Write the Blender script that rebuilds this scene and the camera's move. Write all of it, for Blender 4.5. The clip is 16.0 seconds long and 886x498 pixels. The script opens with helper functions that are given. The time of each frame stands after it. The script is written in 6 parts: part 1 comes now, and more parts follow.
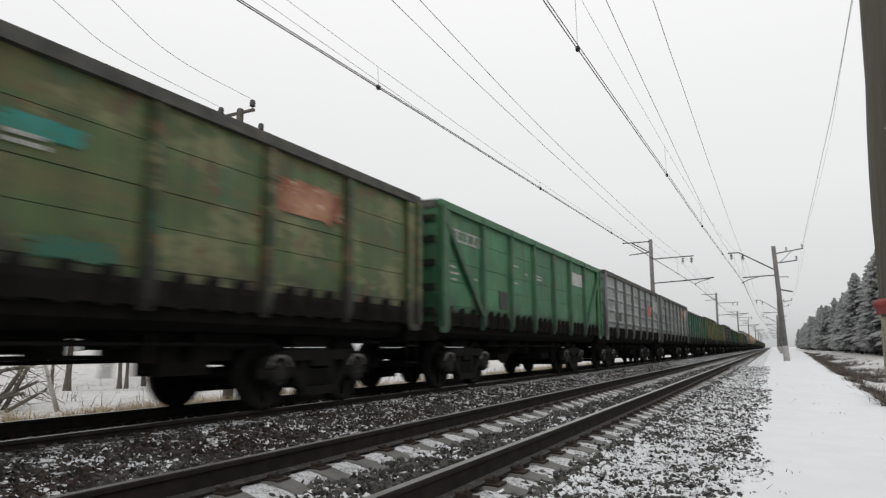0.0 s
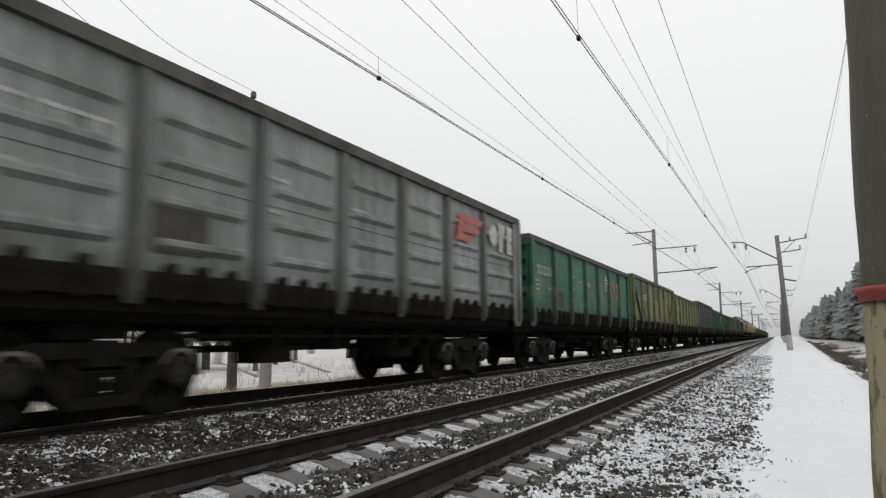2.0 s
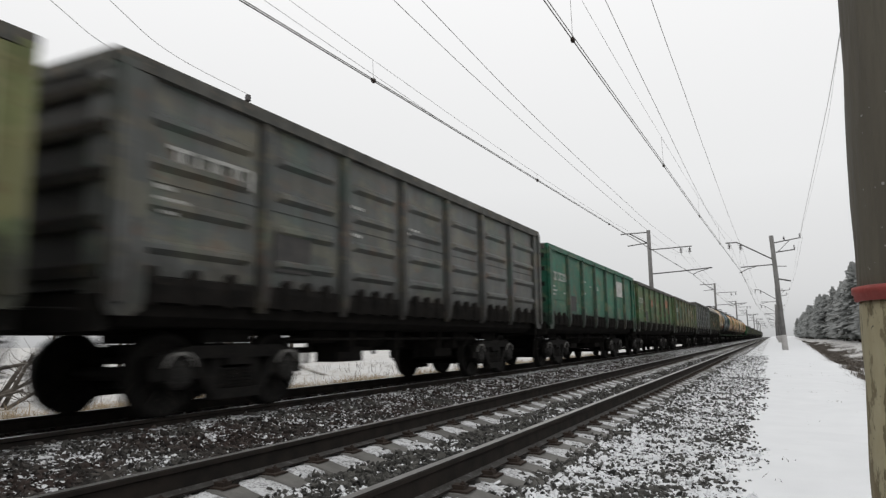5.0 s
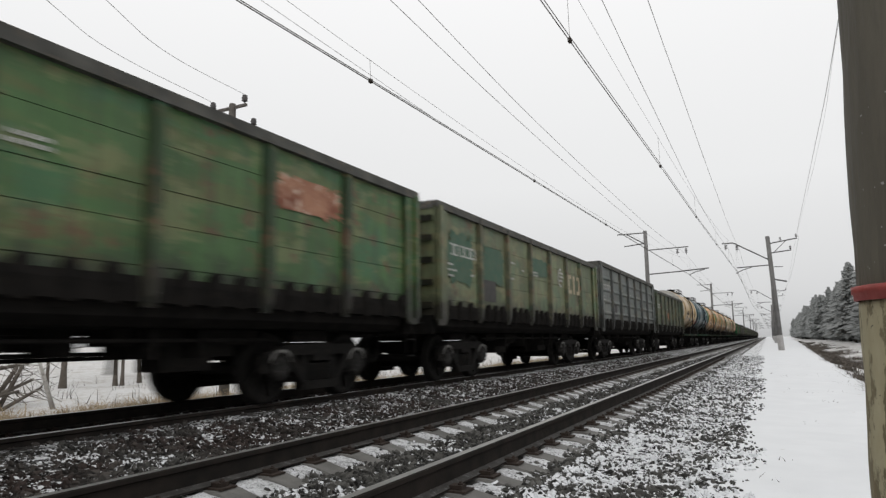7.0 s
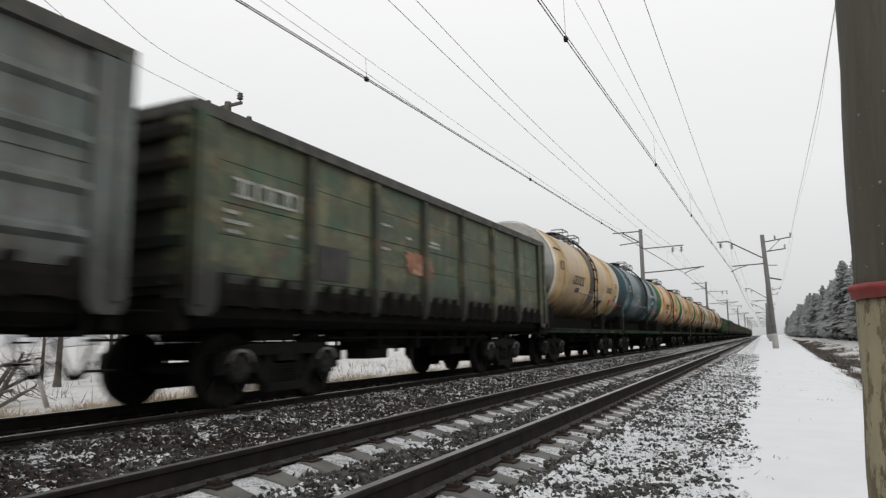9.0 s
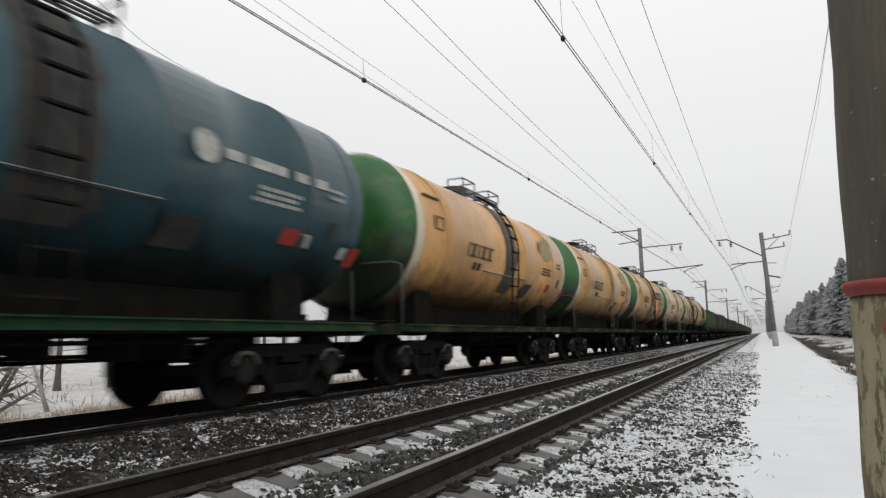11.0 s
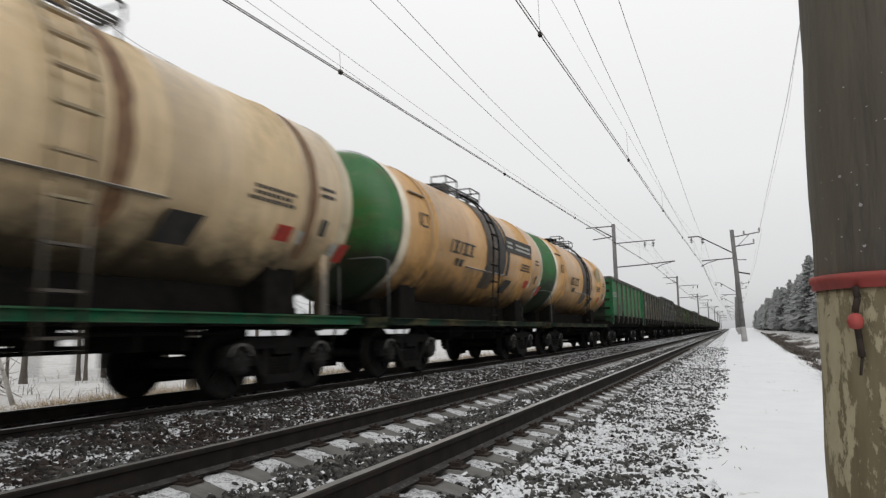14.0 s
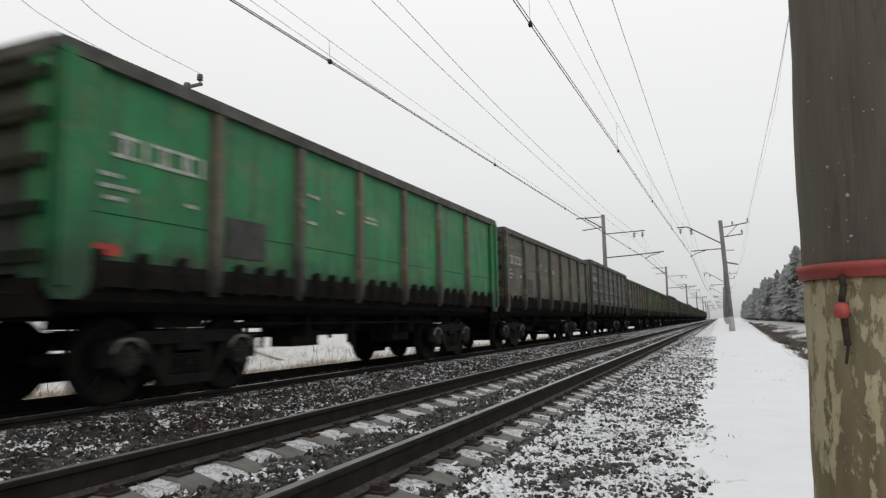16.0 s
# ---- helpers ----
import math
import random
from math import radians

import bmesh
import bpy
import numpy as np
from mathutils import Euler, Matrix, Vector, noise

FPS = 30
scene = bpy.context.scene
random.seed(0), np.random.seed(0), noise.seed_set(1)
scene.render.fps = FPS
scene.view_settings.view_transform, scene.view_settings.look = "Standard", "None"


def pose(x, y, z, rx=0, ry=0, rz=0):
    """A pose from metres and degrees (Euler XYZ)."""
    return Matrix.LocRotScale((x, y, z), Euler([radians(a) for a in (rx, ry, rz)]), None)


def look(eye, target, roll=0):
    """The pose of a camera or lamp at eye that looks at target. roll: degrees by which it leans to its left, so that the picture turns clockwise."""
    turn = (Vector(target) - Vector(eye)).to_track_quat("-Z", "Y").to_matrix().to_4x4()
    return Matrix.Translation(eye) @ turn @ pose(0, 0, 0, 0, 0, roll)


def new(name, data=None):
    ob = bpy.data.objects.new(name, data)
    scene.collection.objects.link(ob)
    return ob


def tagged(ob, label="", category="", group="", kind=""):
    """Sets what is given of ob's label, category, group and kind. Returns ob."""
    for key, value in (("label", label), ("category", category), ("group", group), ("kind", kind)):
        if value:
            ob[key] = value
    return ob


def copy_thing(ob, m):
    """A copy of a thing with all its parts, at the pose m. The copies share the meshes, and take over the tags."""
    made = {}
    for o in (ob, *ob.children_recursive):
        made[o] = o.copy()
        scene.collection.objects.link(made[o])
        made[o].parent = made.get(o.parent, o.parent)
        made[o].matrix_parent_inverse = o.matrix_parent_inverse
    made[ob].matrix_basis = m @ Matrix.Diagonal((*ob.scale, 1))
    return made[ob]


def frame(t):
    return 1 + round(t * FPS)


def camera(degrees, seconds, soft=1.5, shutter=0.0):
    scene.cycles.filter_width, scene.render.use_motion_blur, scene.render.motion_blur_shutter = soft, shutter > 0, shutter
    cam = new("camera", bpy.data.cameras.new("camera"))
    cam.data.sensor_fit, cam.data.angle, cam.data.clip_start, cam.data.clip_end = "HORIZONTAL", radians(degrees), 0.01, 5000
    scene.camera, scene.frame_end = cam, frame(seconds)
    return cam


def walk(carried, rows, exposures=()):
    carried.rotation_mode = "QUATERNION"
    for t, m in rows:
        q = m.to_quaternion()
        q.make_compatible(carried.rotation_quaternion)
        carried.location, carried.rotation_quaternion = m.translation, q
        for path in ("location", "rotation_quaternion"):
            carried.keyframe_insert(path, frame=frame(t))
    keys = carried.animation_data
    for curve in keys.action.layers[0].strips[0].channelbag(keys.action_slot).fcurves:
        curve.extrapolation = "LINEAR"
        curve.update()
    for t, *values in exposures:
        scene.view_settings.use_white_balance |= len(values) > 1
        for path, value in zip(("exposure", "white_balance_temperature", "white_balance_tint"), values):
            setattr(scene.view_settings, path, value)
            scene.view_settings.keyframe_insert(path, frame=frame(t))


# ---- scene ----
cam = camera(67.02, 16.0, soft=1.35, shutter=0.3)

PATH = [  # seconds, x, y, z, yaw, pitch, roll
    (0.0, -0.022, -0.0107, 0.8117, 25.99, 8.41, 0.17),
    (0.5, -0.0189, -0.0091, 0.8093, 25.78, 8.01, 0.15),
    (1.0, -0.0088, -0.0042, 0.8118, 25.52, 8.46, 0.65),
    (1.5, 0.0026, 0.0012, 0.8116, 25.47, 7.97, 0.68),
    (2.0, 0.008, 0.0039, 0.81, 26.29, 7.64, 0.41),
    (2.5, 0.0128, 0.0063, 0.8098, 26.39, 7.62, 0.82),
    (3.0, 0.0141, 0.0071, 0.8098, 26.56, 7.54, 0.79),
    (3.5, 0.0118, 0.0057, 0.8097, 26.03, 7.5, 0.89),
    (4.0, 0.0087, 0.0042, 0.8103, 25.99, 7.58, 0.83),
    (6.5, 0.0021, 0.001, 0.81, 25.78, 8.01, 0.82),
    (7.0, 0.0, 0.0, 0.809, 25.69, 7.85, 0.83),
    (7.5, -0.0026, -0.0013, 0.809, 25.81, 7.65, 0.97),
    (8.0, -0.0034, -0.0016, 0.808, 25.18, 7.63, 1.01),
    (8.5, -0.0053, -0.0025, 0.8085, 25.29, 7.71, 0.83),
    (11.0, 0.0026, 0.0012, 0.8093, 25.32, 7.75, 1.33),
    (11.5, 0.002, 0.0009, 0.8078, 24.7, 7.74, 1.37),
    (12.0, 0.0016, 0.0007, 0.808, 24.89, 7.74, 1.24),
    (12.5, 0.0004, 0.0002, 0.807, 24.39, 7.49, 1.13),
    (13.0, 0.0013, 0.0006, 0.8072, 23.56, 7.35, 1.14),
    (13.5, 0.0026, 0.0011, 0.8071, 23.46, 7.32, 1.34),
    (14.0, 0.0027, 0.0012, 0.806, 23.17, 7.2, 1.07),
    (14.5, 0.0034, 0.0014, 0.8072, 22.92, 7.0, 0.97),
    (15.0, 0.0026, 0.0011, 0.8058, 22.96, 6.42, 1.11),
    (15.5, 0.0044, 0.0018, 0.8039, 22.44, 6.01, 1.31),
    (16.0, 0.0025, 0.001, 0.8053, 22.34, 6.38, 1.2),
]

walk(cam, [(t, pose(x, y, z, 90 + p, r, w)) for t, x, y, z, w, p, r in PATH])

# ---- light: an overcast winter sky ----
world = bpy.data.worlds.new("overcast")
scene.world = world
world.use_nodes = True
wn, wl = world.node_tree.nodes, world.node_tree.links
wn.clear()
w_out, w_bg = wn.new("ShaderNodeOutputWorld"), wn.new("ShaderNodeBackground")
w_co, w_sep, w_ramp = wn.new("ShaderNodeTexCoord"), wn.new("ShaderNodeSeparateXYZ"), wn.new("ShaderNodeValToRGB")
w_sky, w_bw, w_mix = wn.new("ShaderNodeTexSky"), wn.new("ShaderNodeRGBToBW"), wn.new("ShaderNodeMixRGB")
w_sky.sky_type, w_sky.sun_disc = "NISHITA", False
w_sky.sun_elevation, w_sky.sun_rotation = radians(35), radians(200)
wl.new(w_co.outputs["Generated"], w_sep.inputs[0])
wl.new(w_sep.outputs["Z"], w_ramp.inputs[0])
r0 = w_ramp.color_ramp
r0.elements[0].position, r0.elements[0].color = 0.0, (0.40, 0.405, 0.41, 1)
r0.elements[1].position, r0.elements[1].color = 1.0, (1.0, 1.0, 1.0, 1)
mid = r0.elements.new(0.1)
mid.color = (0.55, 0.555, 0.56, 1)
mid = r0.elements.new(0.22)
mid.color = (0.73, 0.735, 0.74, 1)
mid = r0.elements.new(0.5)
mid.color = (0.93, 0.93, 0.935, 1)
wl.new(w_sky.outputs[0], w_bw.inputs[0])
w_mix.inputs[0].default_value = 0.03
wl.new(w_ramp.outputs[0], w_mix.inputs[1])
wl.new(w_bw.outputs[0], w_mix.inputs[2])
wl.new(w_mix.outputs[0], w_bg.inputs[0])
w_bg.inputs[1].default_value = 1.0
wl.new(w_bg.outputs[0], w_out.inputs[0])
sun = new("sun", bpy.data.lights.new("sun", "SUN"))
sun.data.energy, sun.data.angle, sun.data.color = 0.4, radians(45), (1.0, 0.985, 0.96)
sun.matrix_world = look((20, -30, 40), (0, 10, 0))
scene.view_settings.exposure = 0.0

# ---- plan ----
XN, XF = -2.865, -7.049          # centres of the empty and of the occupied track
GAUGE = 0.797                  # rail head centre from the track's centre
PITCH = 0.545                  # sleeper spacing


# ---- materials ----
def nodes(name):
    m = bpy.data.materials.new(name)
    m.use_nodes = True
    n, l = m.node_tree.nodes, m.node_tree.links
    return m, n, l, n["Principled BSDF"]


def noise_node(n, l, vec, scale, detail=4, rough=0.55):
    k = n.new("ShaderNodeTexNoise")
    k.inputs["Scale"].default_value, k.inputs["Detail"].default_value, k.inputs["Roughness"].default_value = scale, detail, rough
    if vec is not None:
        l.new(vec, k.inputs["Vector"])
    return k.outputs["Fac"]


def ramp(n, l, fac, a, b, ca=(0, 0, 0, 1), cb=(1, 1, 1, 1)):
    k = n.new("ShaderNodeValToRGB")
    k.color_ramp.elements[0].position, k.color_ramp.elements[0].color = a, ca
    k.color_ramp.elements[1].position, k.color_ramp.elements[1].color = b, cb
    l.new(fac, k.inputs[0])
    return k.outputs[0]


def mix(n, l, fac, a, b, mode="MIX"):
    k = n.new("ShaderNodeMixRGB")
    k.blend_type = mode
    for i, v in enumerate((fac, a, b)):
        if isinstance(v, (int, float)):
            k.inputs[i].default_value = v
        elif isinstance(v, tuple):
            k.inputs[i].default_value = (*v, 1) if len(v) == 3 else v
        else:
            l.new(v, k.inputs[i])
    return k.outputs[0]


def math_node(n, l, op, a, b):
    k = n.new("ShaderNodeMath")
    k.operation = op
    for i, v in enumerate((a, b)):
        if isinstance(v, (int, float)):
            k.inputs[i].default_value = v
        else:
            l.new(v, k.inputs[i])
    return k.outputs[0]


def coords(n, l, stretch=(1, 1, 1), shuffle=False):
    c = n.new("ShaderNodeTexCoord").outputs["Object"]
    k = n.new("ShaderNodeMapping")
    k.inputs["Scale"].default_value = stretch
    l.new(c, k.inputs["Vector"])
    out = k.outputs[0]
    if shuffle:
        info, add, mul = n.new("ShaderNodeObjectInfo"), n.new("ShaderNodeVectorMath"), n.new("ShaderNodeMath")
        mul.operation = "MULTIPLY"
        mul.inputs[1].default_value = 61.0
        l.new(info.outputs["Random"], mul.inputs[0])
        add.operation = "ADD"
        l.new(out, add.inputs[0])
        l.new(mul.outputs[0], add.inputs[1])
        out = add.outputs[0]
    return out


def bump(n, l, bsdf, height, strength, dist=0.01):
    k = n.new("ShaderNodeBump")
    k.inputs["Strength"].default_value, k.inputs["Distance"].default_value = strength, dist
    l.new(height, k.inputs["Height"])
    l.new(k.outputs[0], bsdf.inputs["Normal"])


def surface(name, a, b, scale=3.0, rough=0.8, metal=0.0, fine=40.0, relief=0.2, stretch=(1, 1, 1), c=None, shuffle=True, gloss=0.35):
    """Two tones by a broad noise, a third by a finer one, and a fine relief."""
    m, n, l, p = nodes(name)
    v = coords(n, l, stretch, shuffle)
    broad, small = noise_node(n, l, v, scale), noise_node(n, l, v, fine, 3)
    col = mix(n, l, ramp(n, l, broad, 0.35, 0.65), a, b)
    if c:
        col = mix(n, l, ramp(n, l, noise_node(n, l, v, scale * 2.7, 6, 0.7), 0.56, 0.64), col, c)
    col = mix(n, l, math_node(n, l, "MULTIPLY", small, 0.35), col, (0.02, 0.02, 0.02))
    l.new(col, p.inputs["Base Color"])
    p.inputs["Roughness"].default_value, p.inputs["Metallic"].default_value = rough, metal
    p.inputs["Specular IOR Level"].default_value = gloss
    bump(n, l, p, small, relief)
    return m


def wagon_paint(name, rough=0.55, mud_shade=(0.7, 1.1), gloss=0.35, dirt=0.68, snow_sheen=False):
    """Old paint in the object's own colour; its alpha says how far it is rusted and patched."""
    m, n, l, p = nodes(name)
    info = n.new("ShaderNodeObjectInfo")
    base, worn = info.outputs["Color"], info.outputs["Alpha"]
    v = coords(n, l, (1, 1, 1), True)
    streak = coords(n, l, (6, 6, 0.5), True)
    level = coords(n, l, (0.3, 0.3, 2.2), True)
    squat = coords(n, l, (0.8, 0.8, 1.7), True)
    tint = mix(n, l, info.outputs["Random"], (0.9, 0.93, 0.91), (1.25, 1.22, 1.2))
    base = mix(n, l, 1.0, base, tint, "MULTIPLY")
    stained = math_node(n, l, "MULTIPLY", ramp(n, l, noise_node(n, l, level, 1.5, 5, 0.6), 0.52, 0.6), math_node(n, l, "MULTIPLY", worn, 0.7))
    col = mix(n, l, stained, base, mix(n, l, 0.5, base, (0.2, 0.12, 0.05)))
    col = mix(n, l, ramp(n, l, noise_node(n, l, v, 1.4, 5), 0.35, 0.7), col, mix(n, l, 1.0, col, (0.86, 0.83, 0.79) if snow_sheen else (0.62, 0.66, 0.6), "MULTIPLY"))
    # older coats that show through: a bluer green, then pale yellowed paint
    coat = math_node(n, l, "MULTIPLY", ramp(n, l, noise_node(n, l, v, 0.95, 8, 0.66), 0.55, 0.585), math_node(n, l, "MULTIPLY", worn, 0.0 if snow_sheen else 0.75))
    col = mix(n, l, coat, col, mix(n, l, 0.6, base, (0.025, 0.12, 0.075)))
    faded = math_node(n, l, "MULTIPLY", ramp(n, l, noise_node(n, l, squat, 1.25, 8, 0.68), 0.53, 0.58), math_node(n, l, "MULTIPLY", worn, 0.85))
    col = mix(n, l, faded, col, mix(n, l, 0.55, base, (0.27, 0.23, 0.12)))
    patch = math_node(n, l, "MULTIPLY", ramp(n, l, noise_node(n, l, v, 2.3, 8, 0.7), 0.575, 0.62), worn)
    col = mix(n, l, patch, col, (0.13, 0.065, 0.035))
    grime = math_node(n, l, "MULTIPLY", ramp(n, l, noise_node(n, l, streak, 1.2, 5, 0.65), 0.42, 0.74), dirt)
    col = mix(n, l, grime, col, (0.035, 0.032, 0.028))
    # mud splashed low down; on tanks the underside's shade is painted in too
    if mud_shade:
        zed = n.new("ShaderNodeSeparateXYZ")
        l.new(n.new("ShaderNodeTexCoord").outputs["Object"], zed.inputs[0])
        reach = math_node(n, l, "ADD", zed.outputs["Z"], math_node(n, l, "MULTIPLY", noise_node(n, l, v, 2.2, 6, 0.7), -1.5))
        low_mask = n.new("ShaderNodeMapRange")
        low_mask.inputs["From Min"].default_value, low_mask.inputs["From Max"].default_value = mud_shade
        low_mask.inputs["To Min"].default_value, low_mask.inputs["To Max"].default_value = 1.0, 0.0
        l.new(reach, low_mask.inputs["Value"])
        low_amount = math_node(n, l, "MINIMUM", math_node(n, l, "ADD", math_node(n, l, "MULTIPLY", worn, 0.7), 0.45), 0.9) if not snow_sheen else 0.9
        col = mix(n, l, math_node(n, l, "MULTIPLY", low_mask.outputs[0], low_amount), col, (0.016, 0.014, 0.012))
    scratch = math_node(n, l, "MULTIPLY", ramp(n, l, noise_node(n, l, v, 9.0, 8, 0.75), 0.62, 0.68), 0.35 * dirt / 0.68)
    col = mix(n, l, scratch, col, (0.3, 0.29, 0.26))
    if snow_sheen:                                      # snow dust, and the sky's sheen painted white, along the crown of the barrel
        up = n.new("ShaderNodeSeparateXYZ")
        l.new(n.new("ShaderNodeNewGeometry").outputs["Normal"], up.inputs[0])
        lie = math_node(n, l, "ADD", up.outputs["Z"], math_node(n, l, "MULTIPLY", noise_node(n, l, v, 3.0, 6, 0.7), 0.3))
        col = mix(n, l, math_node(n, l, "MULTIPLY", ramp(n, l, lie, 0.95, 1.07), 0.8), col, (0.66, 0.67, 0.68))
    l.new(col, p.inputs["Base Color"])
    p.inputs["Roughness"].default_value, p.inputs["Specular IOR Level"].default_value = rough, gloss
    bump(n, l, p, noise_node(n, l, v, 5.0, 4), 0.25, 0.03)
    return m


def patched_ground(name, bare_a, bare_b, snow_lo, snow_hi, scale, relief, fine=55.0, bump_d=0.03, zones=(), depth=1.0):
    """Ground with snow lying in patches."""
    m, n, l, p = nodes(name)
    v = coords(n, l)
    bare = mix(n, l, ramp(n, l, noise_node(n, l, v, fine, 3), 0.35, 0.65), bare_a, bare_b)
    cover = mix(n, l, 0.5, noise_node(n, l, v, scale, 5, 0.65), noise_node(n, l, v, scale * 5.5, 3))
    if zones:
        sep = n.new("ShaderNodeSeparateXYZ")
        l.new(n.new("ShaderNodeTexCoord").outputs["Object"], sep.inputs[0])
        for test, x, more in zones:
            cover = math_node(n, l, "ADD", cover, math_node(n, l, "MULTIPLY", math_node(n, l, test, sep.outputs["X"], x), more))
    k = math_node(n, l, "MULTIPLY", ramp(n, l, cover, snow_lo, snow_hi), depth)
    white = mix(n, l, noise_node(n, l, v, 2.0), (0.63, 0.64, 0.655), (0.75, 0.76, 0.77))
    l.new(mix(n, l, k, bare, white), p.inputs["Base Color"])
    p.inputs["Roughness"].default_value = 0.85
    bump(n, l, p, noise_node(n, l, v, fine, 3), relief, bump_d)
    return m


def stone_material(name):
    """Crushed stone: grey, some rust-brown, with snow caught in patches."""
    m, n, l, p = nodes(name)
    v = coords(n, l)
    geo = n.new("ShaderNodeNewGeometry")
    isl = geo.outputs["Random Per Island"]
    tone = mix(n, l, isl, (0.013, 0.0126, 0.0116), (0.1, 0.097, 0.089))
    sep = n.new("ShaderNodeSeparateXYZ")
    l.new(n.new("ShaderNodeTexCoord").outputs["Object"], sep.inputs[0])
    between = math_node(n, l, "MULTIPLY", math_node(n, l, "LESS_THAN", sep.outputs["X"], XN - 1.0), 0.9)
    brown = ramp(n, l, noise_node(n, l, v, 1.3, 4), 0.36, 0.54)
    tone = mix(n, l, math_node(n, l, "MULTIPLY", brown, between), tone, mix(n, l, isl, (0.01, 0.0075, 0.0066), (0.05, 0.034, 0.029)))
    up = n.new("ShaderNodeSeparateXYZ")
    l.new(geo.outputs["Normal"], up.inputs[0])
    cover = mix(n, l, 0.5, noise_node(n, l, v, 2.6, 4), noise_node(n, l, v, 14.0, 3))
    shoulder = math_node(n, l, "MULTIPLY", math_node(n, l, "GREATER_THAN", sep.outputs["X"], XN + 1.3), 0.05)
    cover = math_node(n, l, "ADD", cover, shoulder)
    cover = math_node(n, l, "ADD", cover, math_node(n, l, "MULTIPLY", up.outputs["Z"], 0.05))
    l.new(mix(n, l, ramp(n, l, cover, 0.585, 0.61), tone, (0.66, 0.67, 0.685)), p.inputs["Base Color"])
    p.inputs["Roughness"].default_value, p.inputs["Specular IOR Level"].default_value = 0.8, 0.2
    bump(n, l, p, noise_node(n, l, v, 120.0, 2), 0.3, 0.005)
    return m


def pole_material(name):
    """Olive weathered wood with cream paint flaking off in long patches."""
    m, n, l, p = nodes(name)
    v = coords(n, l, (1, 1, 0.4))
    v2 = coords(n, l, (1, 1, 0.1))
    wood = mix(n, l, ramp(n, l, noise_node(n, l, v2, 26.0, 6), 0.35, 0.65), (0.12, 0.097, 0.052), (0.2, 0.168, 0.098))
    wood = mix(n, l, ramp(n, l, noise_node(n, l, v2, 11.0, 5), 0.54, 0.64), wood, (0.15, 0.1, 0.05))
    zone = mix(n, l, 0.45, noise_node(n, l, v, 13.0, 4, 0.5), noise_node(n, l, v, 50.0, 8, 0.72))
    flake = ramp(n, l, zone, 0.508, 0.528)
    cream = mix(n, l, noise_node(n, l, v, 60.0, 3), (0.29, 0.25, 0.15), (0.42, 0.375, 0.25))
    col = mix(n, l, flake, wood, cream)
    chip = ramp(n, l, noise_node(n, l, coords(n, l), 70.0, 3, 0.6), 0.7, 0.73)
    col = mix(n, l, chip, col, (0.03, 0.026, 0.022))
    l.new(col, p.inputs["Base Color"])
    p.inputs["Roughness"].default_value = 0.8
    bump(n, l, p, flake, 0.5, 0.004)
    return m


M_SNOW = patched_ground("snow", (0.2, 0.17, 0.11), (0.3, 0.26, 0.18), 0.30, 0.36, 1.1, 0.15)
M_FIELD = patched_ground("snowy_field", (0.24, 0.21, 0.165), (0.34, 0.3, 0.245), 0.33, 0.52, 0.9, 0.3, depth=0.68)
M_BED = patched_ground("ballast_bed", (0.012, 0.011, 0.0098), (0.066, 0.06, 0.053), 0.55, 0.6, 4.0, 1.0, 22.0, 0.05, (("GREATER_THAN", XN + 1.42, 0.125), ("LESS_THAN", XN - 1.3, 0.04)))
M_STONE = stone_material("crushed_stone")
M_RAIL = surface("rail_steel", (0.016, 0.014, 0.0125), (0.029, 0.0235, 0.02), 5, 0.85, 0.0, 60, gloss=0.05)
M_FOOT = surface("dusty_rail_foot", (0.03, 0.027, 0.024), (0.06, 0.056, 0.052), 9, 0.9, 0.0, 60, c=(0.13, 0.13, 0.13))
M_HEAD = surface("worn_rail_head", (0.52, 0.51, 0.5), (0.4, 0.39, 0.38), 2, 0.38, 0.8, 60, 0.05)
M_CONCRETE = surface("sleeper_concrete", (0.115, 0.111, 0.103), (0.185, 0.179, 0.168), 4, 0.9, 0, 70, 0.3)
M_CLIP = surface("rusty_clip", (0.03, 0.022, 0.018), (0.05, 0.036, 0.028), 9, 0.85, 0.0, gloss=0.15)
M_PURE = patched_ground("thin_snow", (0.1, 0.1, 0.1), (0.3, 0.3, 0.3), 0.42, 0.53, 12.0, 0.4, depth=0.72)
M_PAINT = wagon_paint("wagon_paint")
# barrel and dome blacken downwards: dirt plus underside shade in the paint
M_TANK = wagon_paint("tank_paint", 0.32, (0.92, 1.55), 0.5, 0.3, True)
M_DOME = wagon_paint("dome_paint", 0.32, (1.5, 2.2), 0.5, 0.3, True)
M_SILL = wagon_paint("sill_paint", 0.75, None, 0.08)
M_GRIME = surface("grimy_steel", (0.009, 0.0084, 0.0078), (0.017, 0.0153, 0.0138), 4, 0.9, 0.0, 50, 0.3, c=(0.022, 0.0185, 0.015), gloss=0.02)
M_CHASSIS = surface("bogie_steel", (0.006, 0.0056, 0.0052), (0.0125, 0.0113, 0.01), 5, 0.8, 0.0, 60, 0.3, c=(0.026, 0.022, 0.018), gloss=0.08)
M_BOX = surface("dusty_axle_box", (0.012, 0.0113, 0.0104), (0.026, 0.0245, 0.0225), 7, 0.9, 0, 40, 0.3, c=(0.09, 0.086, 0.082), gloss=0.15)
M_ARCH = surface("worn_grey_casting", (0.15, 0.145, 0.135), (0.3, 0.29, 0.275), 8, 0.7, 0.2, 40, 0.3, c=(0.05, 0.045, 0.04))
M_DARKRAIL = surface("top_chord_steel", (0.05, 0.05, 0.045), (0.1, 0.099, 0.088), 3, 0.8, 0.0, 40, 0.2, c=(0.15, 0.12, 0.085))
